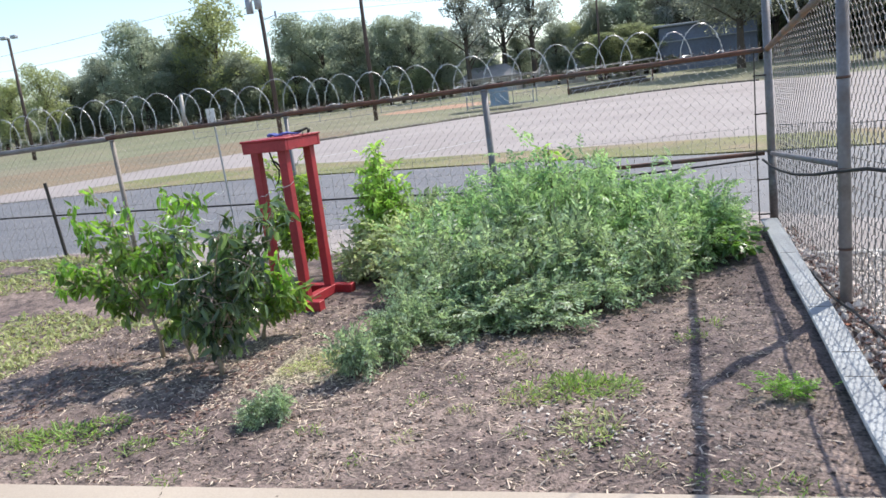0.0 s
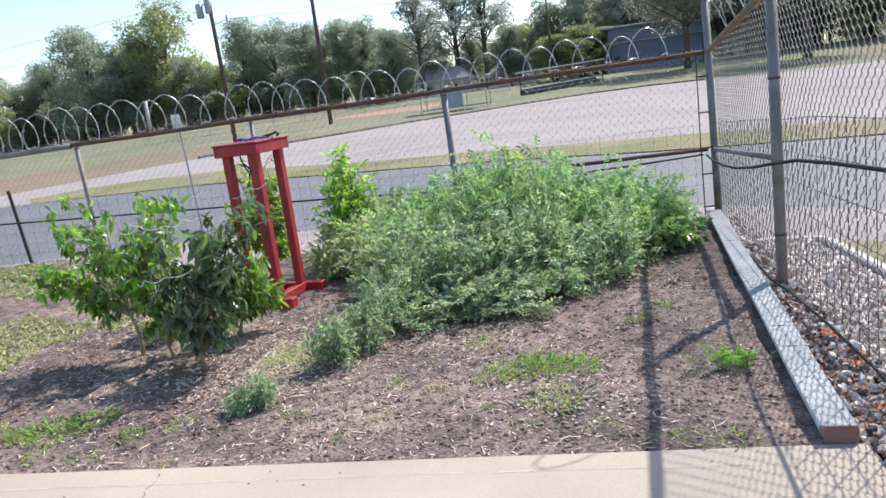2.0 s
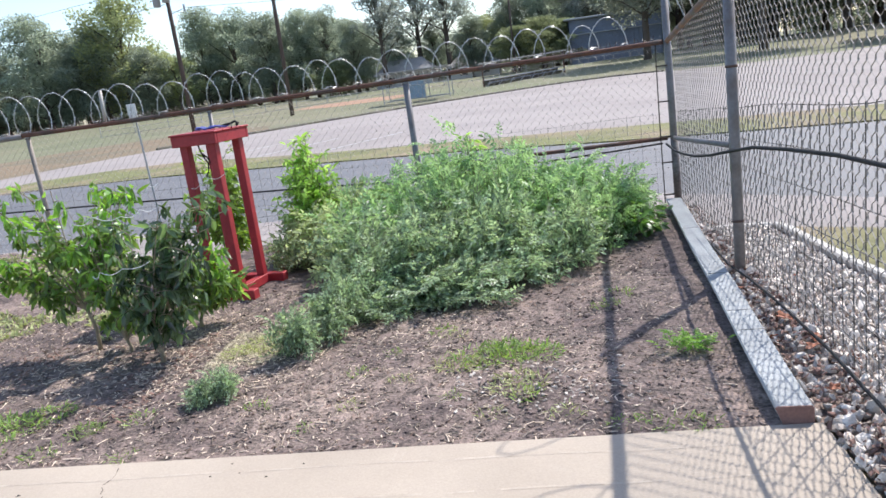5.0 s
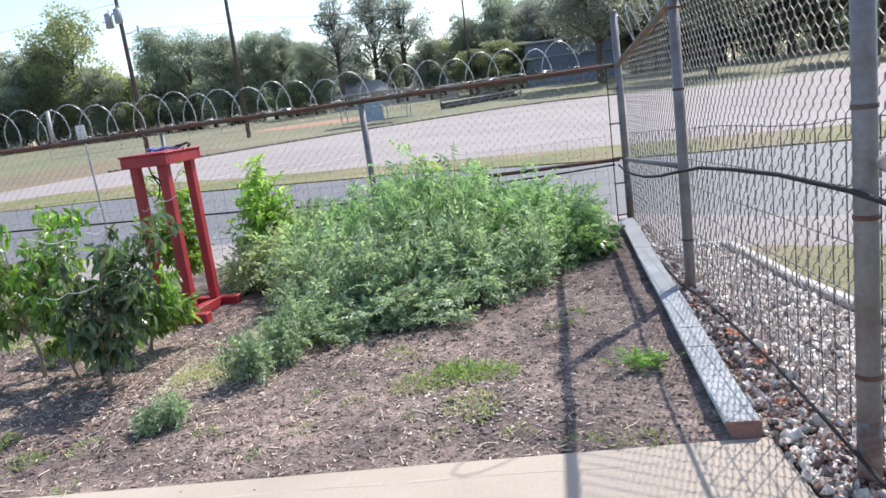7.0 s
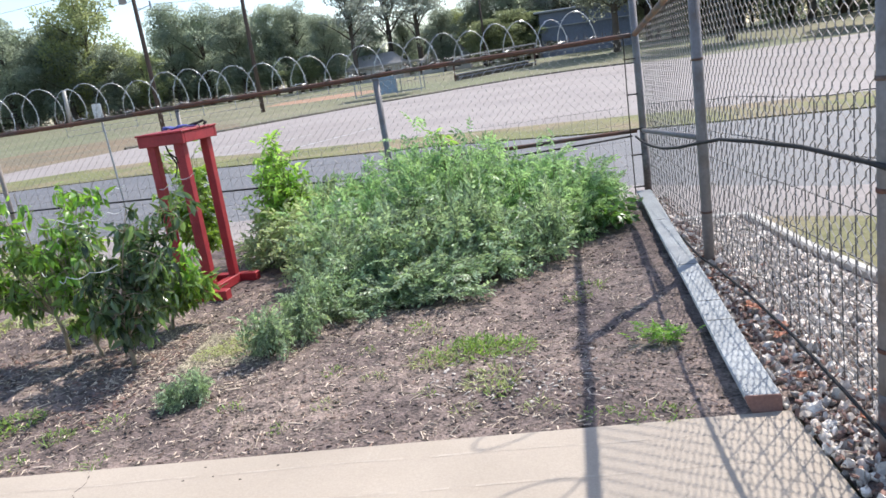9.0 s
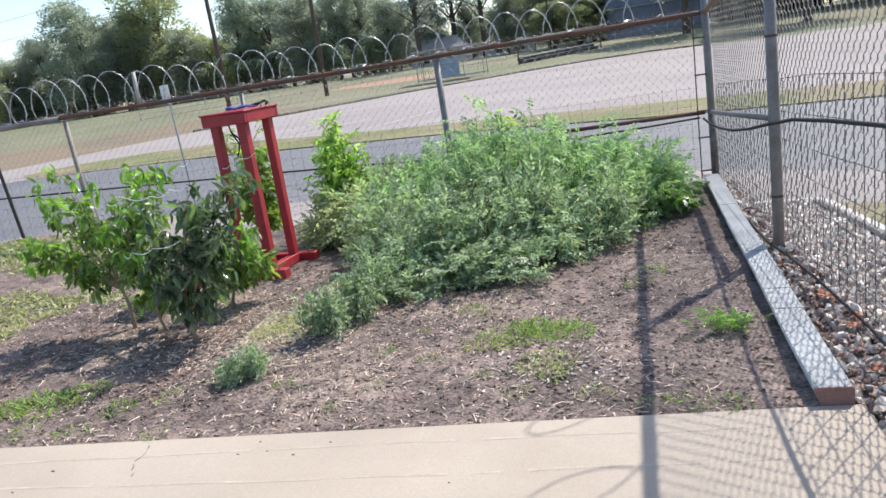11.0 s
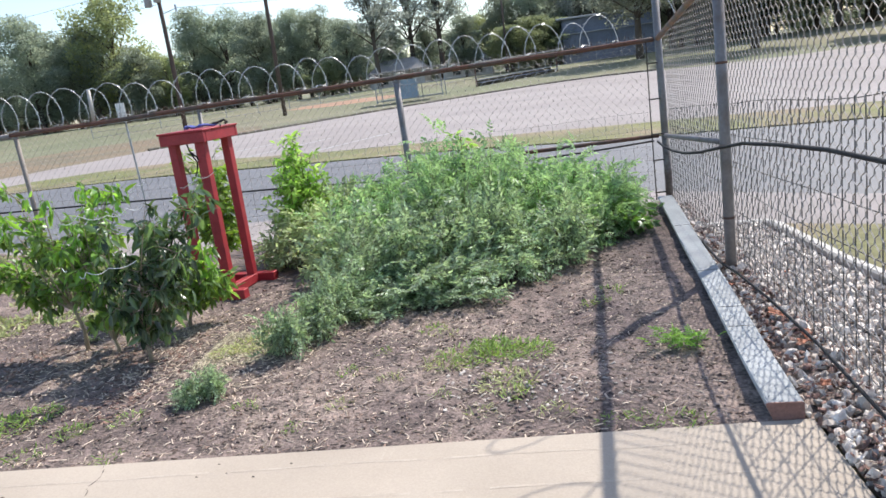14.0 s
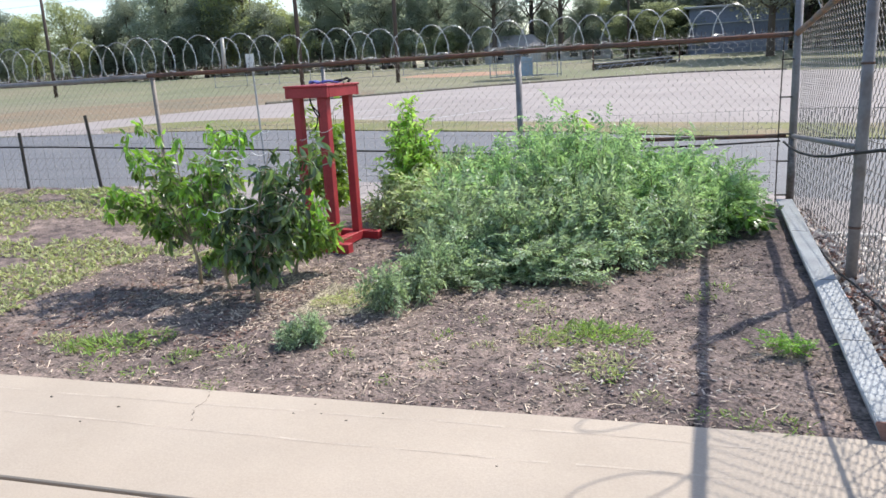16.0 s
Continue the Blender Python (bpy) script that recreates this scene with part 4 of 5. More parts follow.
blade_plant("pepper_bush", "tall leafy pepper bush with bare forked trunk, tied with string", "pepper plant", PEPPER, -5.21, -3.62,
            spread_out([(-0.56, 1.26), (-0.42, 1.30), (-0.26, 1.30), (-0.18, 1.24), (-0.01, 1.32), (0.14, 1.38), (0.22, 1.20), (0.36, 1.24), (0.46, 1.37), (0.55, 1.26), (0.62, 1.14), (-0.12, 1.05), (0.30, 1.02)], 0.48)
            + spread_out([(-0.78, 0.83), (-0.64, 0.74), (-0.52, 0.62), (-0.38, 0.46), (-0.72, 0.66), (-0.60, 0.84), (-0.44, 0.70), (-0.14, 0.84), (0.2, 0.7), (-0.25, 0.55), (0.1, 0.45)], 0.15), 61, 0.096, 72, 0.36, PG, 1.4, tip_material=YOUNG)
blade_plant("pepper_bush", "dark dense pepper bush tied with white string", "pepper plant", DARK_PEPPER, -4.42, -4.06,
            spread_out([(0.32, 1.20), (0.43, 1.19), (0.53, 1.16), (0.58, 1.05), (0.52, 0.88), (0.2, 1.08), (0.03, 1.03), (0.42, 1.06), (0.35, 0.82), (0.28, 0.95), (0.12, 0.9), (-0.07, 0.74), (-0.2, 0.52), (-0.02, 0.42), (0.17, 0.3), (0.44, 0.73), (-0.14, 0.9), (0.17, 0.63), (0.3, 0.5), (-0.16, 0.25), (0.08, 0.2), (0.34, 0.62)], 0.22), 62, 0.102, 72, 0.2, PG, 1.3, tip_material=DARK_PEPPER)
blade_plant("pepper_bush", "bright pepper bush with drooping leaves by the red stand", "pepper plant", PEPPER, -4.48, -3.27,
            spread_out([(0.11, 0.66), (0.30, 0.64), (0.33, 0.52), (0.35, 0.34), (0.27, 0.25), (0.17, 0.42), (0.02, 0.32), (0.15, 0.2), (-0.05, 0.6), (0.2, 0.56), (0.26, 0.42), (0.05, 0.5)], 0.2), 63, 0.105, 72, 0.14, PG, 1.3, tip_material=YOUNG)
blade_plant("pepper_bush", "slim leafy pepper bush tied among the others", "pepper plant", PEPPER, -4.86, -3.75,
            fan(7, 9, 0.26, 0.85, 1.26, 0.0, 0.0) + fan(8, 7, 0.22, 0.15, 0.7), 64, 0.10, 45, 0.10, PG, 1.2, tip_material=YOUNG)
blade_plant("green_bush", "bright yellow-green bush by the far fence", "shrub", BRIGHT, -4.12, -0.85,
            [(r * math.cos(a + 5 * z), r * math.sin(a + 5 * z), z) for z, r, k in ((1.34, 0.03, 2), (1.22, 0.08, 4), (1.10, 0.15, 6), (0.96, 0.22, 8), (0.80, 0.28, 9), (0.62, 0.32, 9), (0.45, 0.30, 7)) for a in np.linspace(0, 6.28, k, endpoint=False)], 65, 0.078, 81, 0.1, "bright bushes", 0.7, False)
blade_plant("green_bush", "green leafy bush behind the red stand", "shrub", LEAFY, -5.06, -1.1,
            fan(11, 14, 0.40, 0.75, 1.32) + fan(12, 10, 0.38, 0.3, 0.8), 66, 0.09, 99, 0.1, "bright bushes", 0.5, False)
blade_plant("green_bush", "dark green broad-leaved bush growing at the timber end", "shrub", BROAD, -0.68, -1.5,
            fan(13, 9, 0.34, 0.16, 0.28) + fan(14, 9, 0.36, 0.06, 0.2), 67, 0.11, 27, 0.05, "bright bushes", 0.3, False, WEED)
blade_plant("green_sprig", "single leafy sprig above the tomato row", "plant", BRIGHT, -2.25, -1.15, [(0, 0, 1.20), (0.03, 0, 1.24), (-0.03, 0.02, 1.16), (0.02, -0.02, 1.10)], 68, 0.085, 12, 0.6, "", 0.3, False)

# strings round the pepper bushes
for pts in ([(-4.70, -4.30, 1.14), (-4.52, -4.36, 1.19), (-4.31, -4.36, 1.17), (-4.17, -4.34, 1.20), (-4.07, -4.28, 1.21)], [(-4.30, -2.6, 1.22), (-4.52, -2.5, 1.18), (-4.61, -2.48, 1.14), (-4.74, -2.46, 1.11)],
            [(-4.59, -4.40, 0.78), (-4.52, -4.42, 0.81), (-4.35, -4.42, 0.82), (-4.12, -4.38, 0.87)], [(-4.95, -4.05, 0.78), (-4.82, -4.18, 0.80)], [(-4.56, -3.6, 1.23), (-4.49, -3.62, 1.29), (-4.40, -3.6, 1.31)]):
    g = Geo()
    path = []
    for i in range(len(pts) - 1):
        for t in np.linspace(0, 1, 6, endpoint=False):
            p = Vector(pts[i]).lerp(Vector(pts[i + 1]), t)
            path.append((p.x, p.y, p.z - 0.03 * math.sin(math.pi * t)))
    g.tube(path, 0.0026, 5)
    tagged(part("string", g, STRING, None, "", True), "white plastic string tied round the pepper bushes", "string", "strings")


def tuft_mesh(seed, count, r, h, size, blade=False):
    rng = np.random.default_rng(seed)
    a = rng.uniform(0, 6.28, count)
    rho = r * np.sqrt(rng.random(count))
    pos = np.stack((rho * np.cos(a), rho * np.sin(a), rng.uniform(0, h, count) * (1 - 0.6 * rho / r)), 1)
    out = 0.4 * np.stack((np.cos(a), np.sin(a), rng.uniform(0.2, 2.2, count)), 1) + rng.normal(0, 0.6, (count, 3)) * (1, 1, 0.4)
    shape = [(x, y * (0.5 if blade else 1.0), z) for x, y, z in BLADE_V]
    return quick("leaves", *scatter(shape, BLADE_F, turns(out, rng, 0.4), pos, size * rng.uniform(0.4, 1.4, count)))


WEED_KINDS = [tuft_mesh(90 + i, 170, 0.19, 0.05, 0.058, True) for i in range(3)]
WEED_KINDS += [m.copy() for m in WEED_KINDS]
LOW_KINDS = [tuft_mesh(95 + i, 45, 0.11, 0.03, 0.042, True) for i in range(3)]
LOW_KINDS += [m.copy() for m in LOW_KINDS]


def weed(x, y, s, kind, dry=False, tall=1.0):
    src = WEED_KINDS if s >= 0.55 else LOW_KINDS
    k = s if s >= 0.55 else s * 2
    ob = thing("weed", "dry yellowing weed clump on bare soil" if dry else "small green weed growing in bare soil", "weed", "weeds in the bed",
               at=Matrix.Translation((x, y, soil_z(x, y) - 0.004)) @ Matrix.Rotation(x * 7 + y, 4, "Z") @ Matrix.Diagonal((k, k, k * tall, 1)))
    part("foliage", src[kind % 3 + (3 if dry else 0)], DRYWEED if dry else WEED, ob)
    return ob


ferny = thing("weed", "bright green ferny weed with arching fronds in bare soil", "weed", "weeds in the bed", at=Matrix.Translation((-0.70, -4.63, soil_z(-0.70, -4.63))))
rng = np.random.default_rng(98)
a = rng.uniform(0, 6.28, 64)
out = np.stack((np.cos(a), 0.8 * np.sin(a), rng.uniform(0.1, 1.6, 64)), 1)
part("foliage", quick("foliage", *scatter(FROND_V, FROND_F, turns(out, rng, 0.3), np.stack((0.12 * rng.normal(0, 0.5, 64), 0.06 * np.sin(a) * rng.random(64), rng.uniform(0.0, 0.07, 64)), 1), rng.uniform(0.05, 0.11, 64))), FERNY, ferny)
for x, y, s, dry in ((-1.95, -4.45, 1.1, False), (-1.75, -4.42, 1.0, False), (-2.12, -4.52, 0.9, True), (-1.58, -4.45, 0.8, False), (-1.85, -4.32, 0.8, False), (-1.72, -4.96, 0.9, True), (-1.66, -5.1, 0.5, False), (-2.75, -4.6, 0.4, False),
                     (-5.06, -5.07, 1.0, False), (-4.90, -5.10, 1.0, False), (-5.2, -5.12, 0.8, False), (-4.73, -4.94, 0.8, False), (-4.34, -5.2, 0.6, False), (-4.45, -5.46, 0.5, False), (-4.82, -5.46, 0.5, False), (-5.5, -5.0, 0.6, True),
                     (-3.72, -3.9, 0.9, True), (-3.85, -4.0, 0.7, True), (-3.6, -3.75, 0.8, True), (-3.55, -4.05, 0.6, True), (-2.6, -4.25, 0.35, False), (-2.45, -4.75, 0.4, True), (-2.2, -4.0, 0.45, True), (-1.45, -5.35, 0.45, True), (-1.85, -5.3, 0.4, True), (-2.7, -5.1, 0.35, True), (-4.05, -5.1, 0.5, False), (-2.3, -3.9, 0.5, False), (-3.3, -5.0, 0.4, False), (-2.9, -5.35, 0.3, False), (-3.9, -5.55, 0.4, False), (-1.0, -5.52, 0.5, False), (-0.8, -5.55, 0.45, False), (-1.2, -5.5, 0.3, False), (-6.6, -3.4, 0.8, True), (-2.1, -5.05, 0.3, False), (-1.1, -3.6, 0.5, False), (-0.95, -3.35, 0.5, False)):
    weed(x, y, s, int(abs(x * 13 + y * 7)), dry)
# weedy grass at the garden's far end
rng = np.random.default_rng(101)
v, f = [], []
n = 42000
x, y = rng.uniform(-13, -5.2, n), rng.uniform(-5.4, -0.1, n)
keep = np.array([noise.noise((a * 0.8, b * 1.3, 4)) + 0.4 * noise.noise((a * 4, b * 4, 9)) > -0.02 - 0.05 * (-5.5 - a) + (0.45 if a > -6.3 else 0) - 0.05 * b - 0.10 for a, b in zip(x, y)])
x, y = x[keep], y[keep]
pos = np.stack((x, y, [soil_z(a, b) for a, b in zip(x, y)]), 1)
out = np.stack((rng.normal(0, 1, len(x)), rng.normal(0, 1, len(x)), rng.uniform(0.1, 1.2, len(x))), 1)
v, f = scatter(BLADE_V, BLADE_F, turns(out, rng, 0.6), pos, rng.uniform(0.03, 0.08, len(x)))
tagged(part("weedy_grass", quick("weedy_grass", v, f), DRYWEED), "dry yellow-green grass and weeds on the bed", "grass", "", "stuff")

# dead leaves in the gravel
rng = np.random.default_rng(111)
for i, (x, y, s) in enumerate(((-0.04, -4.30, 0.13), (-0.02, -4.80, 0.13), (-0.15, -3.6, 0.08), (0.02, -4.65, 0.08), (-0.12, -5.35, 0.07), (0.15, -5.6, 0.09), (0.1, -5.0, 0.07), (-0.02, -5.85, 0.08), (0.3, -3.4, 0.07), (-0.2, -4.6, 0.06))):
    g = Geo()
    m = Matrix.Translation((x, y, 0.045)) @ Euler((rng.normal(0, 0.4), rng.normal(0, 0.4), rng.uniform(0, 6))).to_matrix().to_4x4()
    rim = [(s * (0.5 + 0.14 * math.sin(a * 5)) * math.cos(a), s * 0.72 * (0.5 + 0.14 * math.sin(a * 5)) * math.sin(a)) for a in np.linspace(0, 6.28, 18, endpoint=False)]
    top = [tuple(m @ Vector((a, b, 0.25 * s * (abs(b) / s) * 2))) for a, b in rim] + [tuple(m @ Vector((0, 0, 0.012)))]
    low = [tuple(m @ Vector((a, b, 0.25 * s * (abs(b) / s) * 2 - 0.002))) for a, b in rim] + [tuple(m @ Vector((0, 0, 0.010)))]
    g.raw(top + low, [(j, (j + 1) % 18, 18) for j in range(18)] + [(19 + (j + 1) % 18, 19 + j, 37) for j in range(18)] + [(j, 19 + j, 19 + (j + 1) % 18, (j + 1) % 18) for j in range(18)])
    tagged(part("dead_leaf", g, DEADLEAF), "curled orange-brown dead leaf on the gravel", "leaf", "dead leaves")

# specks on the concrete
for x, y, s in ((-4.26, -5.91, 0.011), (-2.94, -5.85, 0.008), (-2.78, -5.74, 0.007), (-4.75, -5.86, 0.010), (-3.25, -5.82, 0.007), (-3.1, -5.80, 0.006), (-3.18, -5.70, 0.006), (-2.1, -6.15, 0.006), (-4.35, -6.1, 0.008)):
    g = Geo()
    g.raw([(x + s * a * k, y + s * b, 0.004 + c * s) for a, b, c, k in ((-1, -0.6, 0, 1), (1, -0.4, 0, 1.2), (0.8, 0.7, 0, 1), (-0.9, 0.5, 0, 1), (0, 0, 0.7, 1))], [(0, 1, 4), (1, 2, 4), (2, 3, 4), (3, 0, 4)])
    tagged(part("debris", g, CRACK), "tiny dark bit of debris on the concrete", "debris", "debris on the walk")

# ---- trees ----
CLUSTER_V = [(0, 0, 0), (0.55, 0.42, 0.16), (1.0, -0.05, -0.1), (0.5, -0.45, 0.1)]
CLUSTER_F = [(0, 1, 2), (0, 2, 3)]


def tree_mesh(seed, kind):
    """Unit-high tree: tapered trunk with limbs, and a crown of many leaf clusters in uneven clumps."""
    rng = np.random.default_rng(seed)
    g = Geo()
    lean = rng.normal(0, 0.02, 2)
    path = [(lean[0] * t * t, lean[1] * t * t, t * (0.92 if kind == "pine" else 0.75)) for t in np.linspace(-0.02, 1, 8)]
    g.tube(path, [0.026 * (1 - 0.82 * t) + 0.002 for t in np.linspace(0, 1, 8)], 7)
    clumps = []
    limbs = {"pine": 15, "oak": 17, "light": 15, "high": 16}[kind]
    low = {"pine": 0.42, "oak": 0.10, "light": 0.22, "high": 0.36}[kind]
    for i in range(limbs):
        a, u = i * 2.4 + rng.uniform(-0.4, 0.4), (i + rng.random()) / limbs
        z = low + (0.93 - low) * u
        if kind == "pine":
            reach = (0.07 + 0.24 * (1 - u) ** 0.6) * rng.uniform(0.6, 1.2)
        else:
            reach = 0.34 * math.sin(math.pi * min(1, 0.2 + 0.76 * u)) ** 0.6 * (1 + 0.2 * math.sin(2 * a + seed)) * rng.uniform(0.75, 1.1)
        for t in (0.35, 0.7, 1.0):
            cr = rng.uniform(0.07, 0.125) * (0.64 if kind == "pine" else 1.0) * (1.1 if t < 0.9 else 0.8)
            clumps.append((reach * t * math.cos(a) + rng.normal(0, 0.02), reach * t * math.sin(a) + rng.normal(0, 0.03), min(0.95, z + 0.05 * t + rng.normal(0, 0.04)), cr))
    for cx, cy, cz, cr in clumps[::2]:
        z0 = cz * rng.uniform(0.55, 0.8)
        g.tube([(0, 0, z0), (cx * 0.5, cy * 0.5, (z0 + cz) / 2 + 0.01), (cx, cy, cz)], [0.008, 0.005, 0.002], 4, False)
    pos, out, size = [], [], []
    for cx, cy, cz, cr in clumps:
        n = int({"pine": 240, "light": 190, "oak": 270, "high": 270}[kind] * (cr / 0.085) ** 2)
        d = rng.normal(0, 1, (n, 3))
        d /= np.linalg.norm(d, axis=1, keepdims=True)
        d[:, 2] = np.where(rng.random(n) < 0.35, np.abs(d[:, 2]), d[:, 2])
        rad = cr * rng.uniform(0.3, 1.15, n) ** 0.7
        p = d * rad[:, None] * (1.1, 1.1, 0.85) + (cx, cy, cz)
        pos.append(p)
        out.append(d + rng.normal(0, 0.5, (n, 3)))
        size.append(rng.uniform(0.011, 0.023, n))
    pos, out, size = np.concatenate(pos), np.concatenate(out), np.concatenate(size)
    return quick("crown", *scatter(CLUSTER_V, CLUSTER_F, turns(out, rng, 0.8), pos, size)), g.mesh("trunk", True)


TREES = {"low": [tree_mesh(240 + i, "oak") for i in range(2)], "high": [tree_mesh(230 + i, "high") for i in range(2)], "oak": [tree_mesh(200 + i, "oak") for i in range(3)], "light": [tree_mesh(210 + i, "light") for i in range(2)], "pine": [tree_mesh(220 + i, "pine") for i in range(3)]}


def tree(x, y, h, wide, kind, i, label):
    crown, trunk = TREES[kind][i % len(TREES[kind])]
    ob = thing("tree", label, "tree", "trees beyond the lot", at=Matrix.Translation((x, y, rise(y) - 0.06)) @ Matrix.Rotation(i * 2.39, 4, "Z") @ Matrix.Diagonal((h * wide, h * wide, h - rise(y), 1)))
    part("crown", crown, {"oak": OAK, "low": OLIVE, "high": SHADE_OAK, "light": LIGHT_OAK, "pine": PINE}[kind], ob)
    part("trunk", trunk, BARK, ob)


OAK_L, LIGHT_L, PINE_L = "dark green broad tree in the far tree line", "tall lighter green tree in the far tree line", "open-crowned pine in the far tree line"
skyline = [(-112, 12.5, 1.0, "light"), (-104, 13, 1.0, "oak"), (-98, 12, 1.0, "light"), (-91, 14, 0.8, "light"), (-86, 11.5, 1.0, "oak"), (-80, 13.5, 0.9, "oak"), (-73, 17, 0.95, "oak"), (-67, 14.5, 1.0, "oak"), (-64, 15.0, 1.0, "oak"), (-60, 19.6, 0.98, "light"), (-57, 11, 1.0, "oak"),
           (-52.5, 10.2, 0.9, "light"), (-48, 14.6, 0.8, "oak"), (-43.5, 14.2, 0.95, "oak"), (-38.5, 13.2, 0.95, "oak"), (-34, 12.6, 0.9, "oak"), (-30.5, 12.8, 0.8, "oak"), (-26.5, 10.8, 0.9, "oak"), (-22.5, 16, 0.9, "pine"), (-20.5, 9, 0.9, "oak"), (-17.5, 17.5, 0.95, "pine"), (-13.6, 16, 1.0, "pine"), (-15.5, 8.5, 0.9, "oak"),
           (-10.6, 9, 0.9, "oak"), (-7.2, 8.8, 1.0, "light"), (-5.2, 11.5, 0.75, "oak"), (-1.0, 13.4, 0.9, "oak"), (2.5, 12.5, 0.8, "pine"), (5, 12.2, 0.9, "oak"), (9, 12.6, 0.9, "oak"), (13, 12.2, 0.9, "oak"), (17.5, 15, 0.9, "oak"), (22.5, 17, 0.9, "oak"), (28, 19, 0.9, "oak"), (34, 18, 0.9, "oak"), (41, 19, 0.9, "oak"), (48, 20, 0.9, "oak"), (56, 19, 0.9, "oak"), (65, 20, 0.9, "oak")]
rng = np.random.default_rng(300)
for i, (x, h, wide, kind) in enumerate(skyline):
    k = 1 + rng.uniform(-0.03, 0.10)
    tree(-1.4 + (x + 1.4) * k, -9 + 104 * k, 1.8 + (h - 1.8) * k, wide, kind, i, {"oak": OAK_L, "light": LIGHT_L, "pine": PINE_L}[kind])
for i, (x, h, wide, kind) in enumerate(skyline):
    if kind == "oak" and x < 16 and not -25 < x < -4:
        tree(-1.4 + (x + 3.0) * 1.16, 112 + 3 * math.sin(i * 2.1), h * 1.0, wide * 1.1, "oak", i + 1, "dark green tree behind the front of the far tree line")
for i, (x, y, h) in enumerate(((7.0, 97.5, 14.5), (11.5, 98, 15.5), (3.2, 98, 13))):
    tree(x, y, h, 0.9, "pine", i, "thin pine behind the dark blue building")
for i, (x, y, h) in enumerate(((9.6, 75.5, 15), (16, 93, 16), (22, 86, 17), (27, 95, 17), (34, 88, 18), (41, 97, 18), (48, 70, 17), (52, 86, 19), (60, 62, 18), (62, 80, 19), (72, 70, 19), (30, 104, 18), (19, 67, 15), (32, 63, 16))):
    tree(x, y, h, 1.1, "high", i, "large shade tree at the edge of the lot")
for i, (x, y, h) in enumerate(((24, 100, 9), (28, 103, 10), (20, 98, 9), (33, 108, 10))):
    tree(x, y, h, 1.1, "oak", i, "low dark tree closing the wood behind the lot")
for i, (x, y, h) in enumerate(((-4.2, 86, 6.5), (-1.2, 89, 7.4), (1.5, 90, 6.8), (-28, 90, 5.5))):
    tree(x, y, h, 1.35, "low", i, "low olive-green tree before the wood")
# undergrowth that closes the wood
for i in range(46):
    x = -125 + i * 4.4 + rng.uniform(-1.5, 1.5)
    y = 112 + rng.uniform(-4, 14)
    crown, trunk = TREES["oak"][i % 3]
    ob = thing("tree", "dark young tree deep in the far wood", "tree", "trees beyond the lot", at=Matrix.Translation((x, y, -0.2)) @ Matrix.Rotation(i * 1.7, 4, "Z") @ Matrix.Diagonal((11.5, 11.5, rng.uniform(8, 10), 1)))
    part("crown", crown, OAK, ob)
    part("trunk", trunk, BARK, ob)

# ---- poles and wires ----
pole = thing("utility_pole", "dark wooden utility pole with two grey transformers", "utility pole")
g = Geo()
g.tube([(-25.95, 42, -0.3), (-25.98, 42, 6), (-26.05, 42, 12.5)], [0.17, 0.15, 0.12], 10)
part("shaft", g, POLE, pole, "", True)
for x, z in ((-26.75, 9.35), (-25.95, 9.55)):
    g = Geo()
    y = 42 - (0.34 if x > -26.2 else 0.1)
    g.tube([(x, y, z - 0.5), (x, y, z - 0.47), (x, y, z + 0.42), (x, y, z + 0.5)], [0.2, 0.26, 0.26, 0.12], 12)
    can = part("transformer", g, GREY_METAL, pole, "grey transformer can", True)
    g = Geo()
    g.tube([(x + 0.08, y, z + 0.46), (x + 0.08, y, z + 0.72)], 0.035, 6)
    part("bushing", g, PALE_PIPE, can)
g = Geo()
g.box((-26.8, 41.9, 9.7), (-25.9, 41.98, 9.8))
part("crossarm", g, GREY_METAL, pole)
g = Geo()
g.tube([(-25.95, 41.95, 8.3), (-24.9, 41.95, 8.55)], 0.03, 6)
g.tube([(-24.9, 41.95, 8.35), (-24.9, 41.95, 8.8)], 0.07, 6)
part("bracket", g, GREY_METAL, pole)
pole = thing("utility_pole", "tall dark wooden utility pole beside the lot", "utility pole")
g = Geo()
g.tube([(-24.75, 60, -0.3), (-24.72, 60, 8), (-24.66, 60, 16)], [0.20, 0.18, 0.14], 10)
part("shaft", g, POLE, pole, "", True)
pole = thing("utility_pole", "distant thin pole among the trees", "utility pole")
g = Geo()
g.tube([(-4.6, 84, -0.3), (-4.6, 84, 13.2)], [0.13, 0.10], 8)
part("shaft", g, POLE, pole, "", True)
g = Geo()
g.box((-5.3, 83.9, 12.5), (-3.9, 84.05, 12.65))
part("crossarm", g, POLE, pole)
pole = thing("light_pole", "distant field light on a tall dark pole", "light pole")
g = Geo()
g.tube([(-63.6, 60, -0.3), (-63.5, 60, 12.8)], [0.2, 0.13], 10)
part("shaft", g, POLE, pole, "", True)
for s in (-0.95, 0.35):
    g = Geo()
    g.box((-63.5 + s, 59.8, 12.7), (-63.5 + s + 0.7, 60.3, 13.05), None, 0.08)
    part("lamp_head", g, GREY_METAL, pole)
for a, b, sag in (((-25.98, 42, 9.0), (-95, 54, 10.5), 1.6), ((-25.98, 42, 8.5), (-24.7, 60, 9.6), 0.3), ((-24.7, 60, 11), (-4.6, 84, 12.6), 0.8), ((-26.0, 42, 10.4), (-120, 60, 12), 1.8), ((-24.9, 42, 8.6), (60, 70, 12), 1.8)):
    g = Geo()
    g.tube([Vector(a).lerp(Vector(b), t) - Vector((0, 0, sag * 4 * t * (1 - t))) for t in np.linspace(0, 1, 15)], 0.014, 4)
    tagged(part("power_line", g, BLACK), "thin black overhead power line", "power line", "power lines")

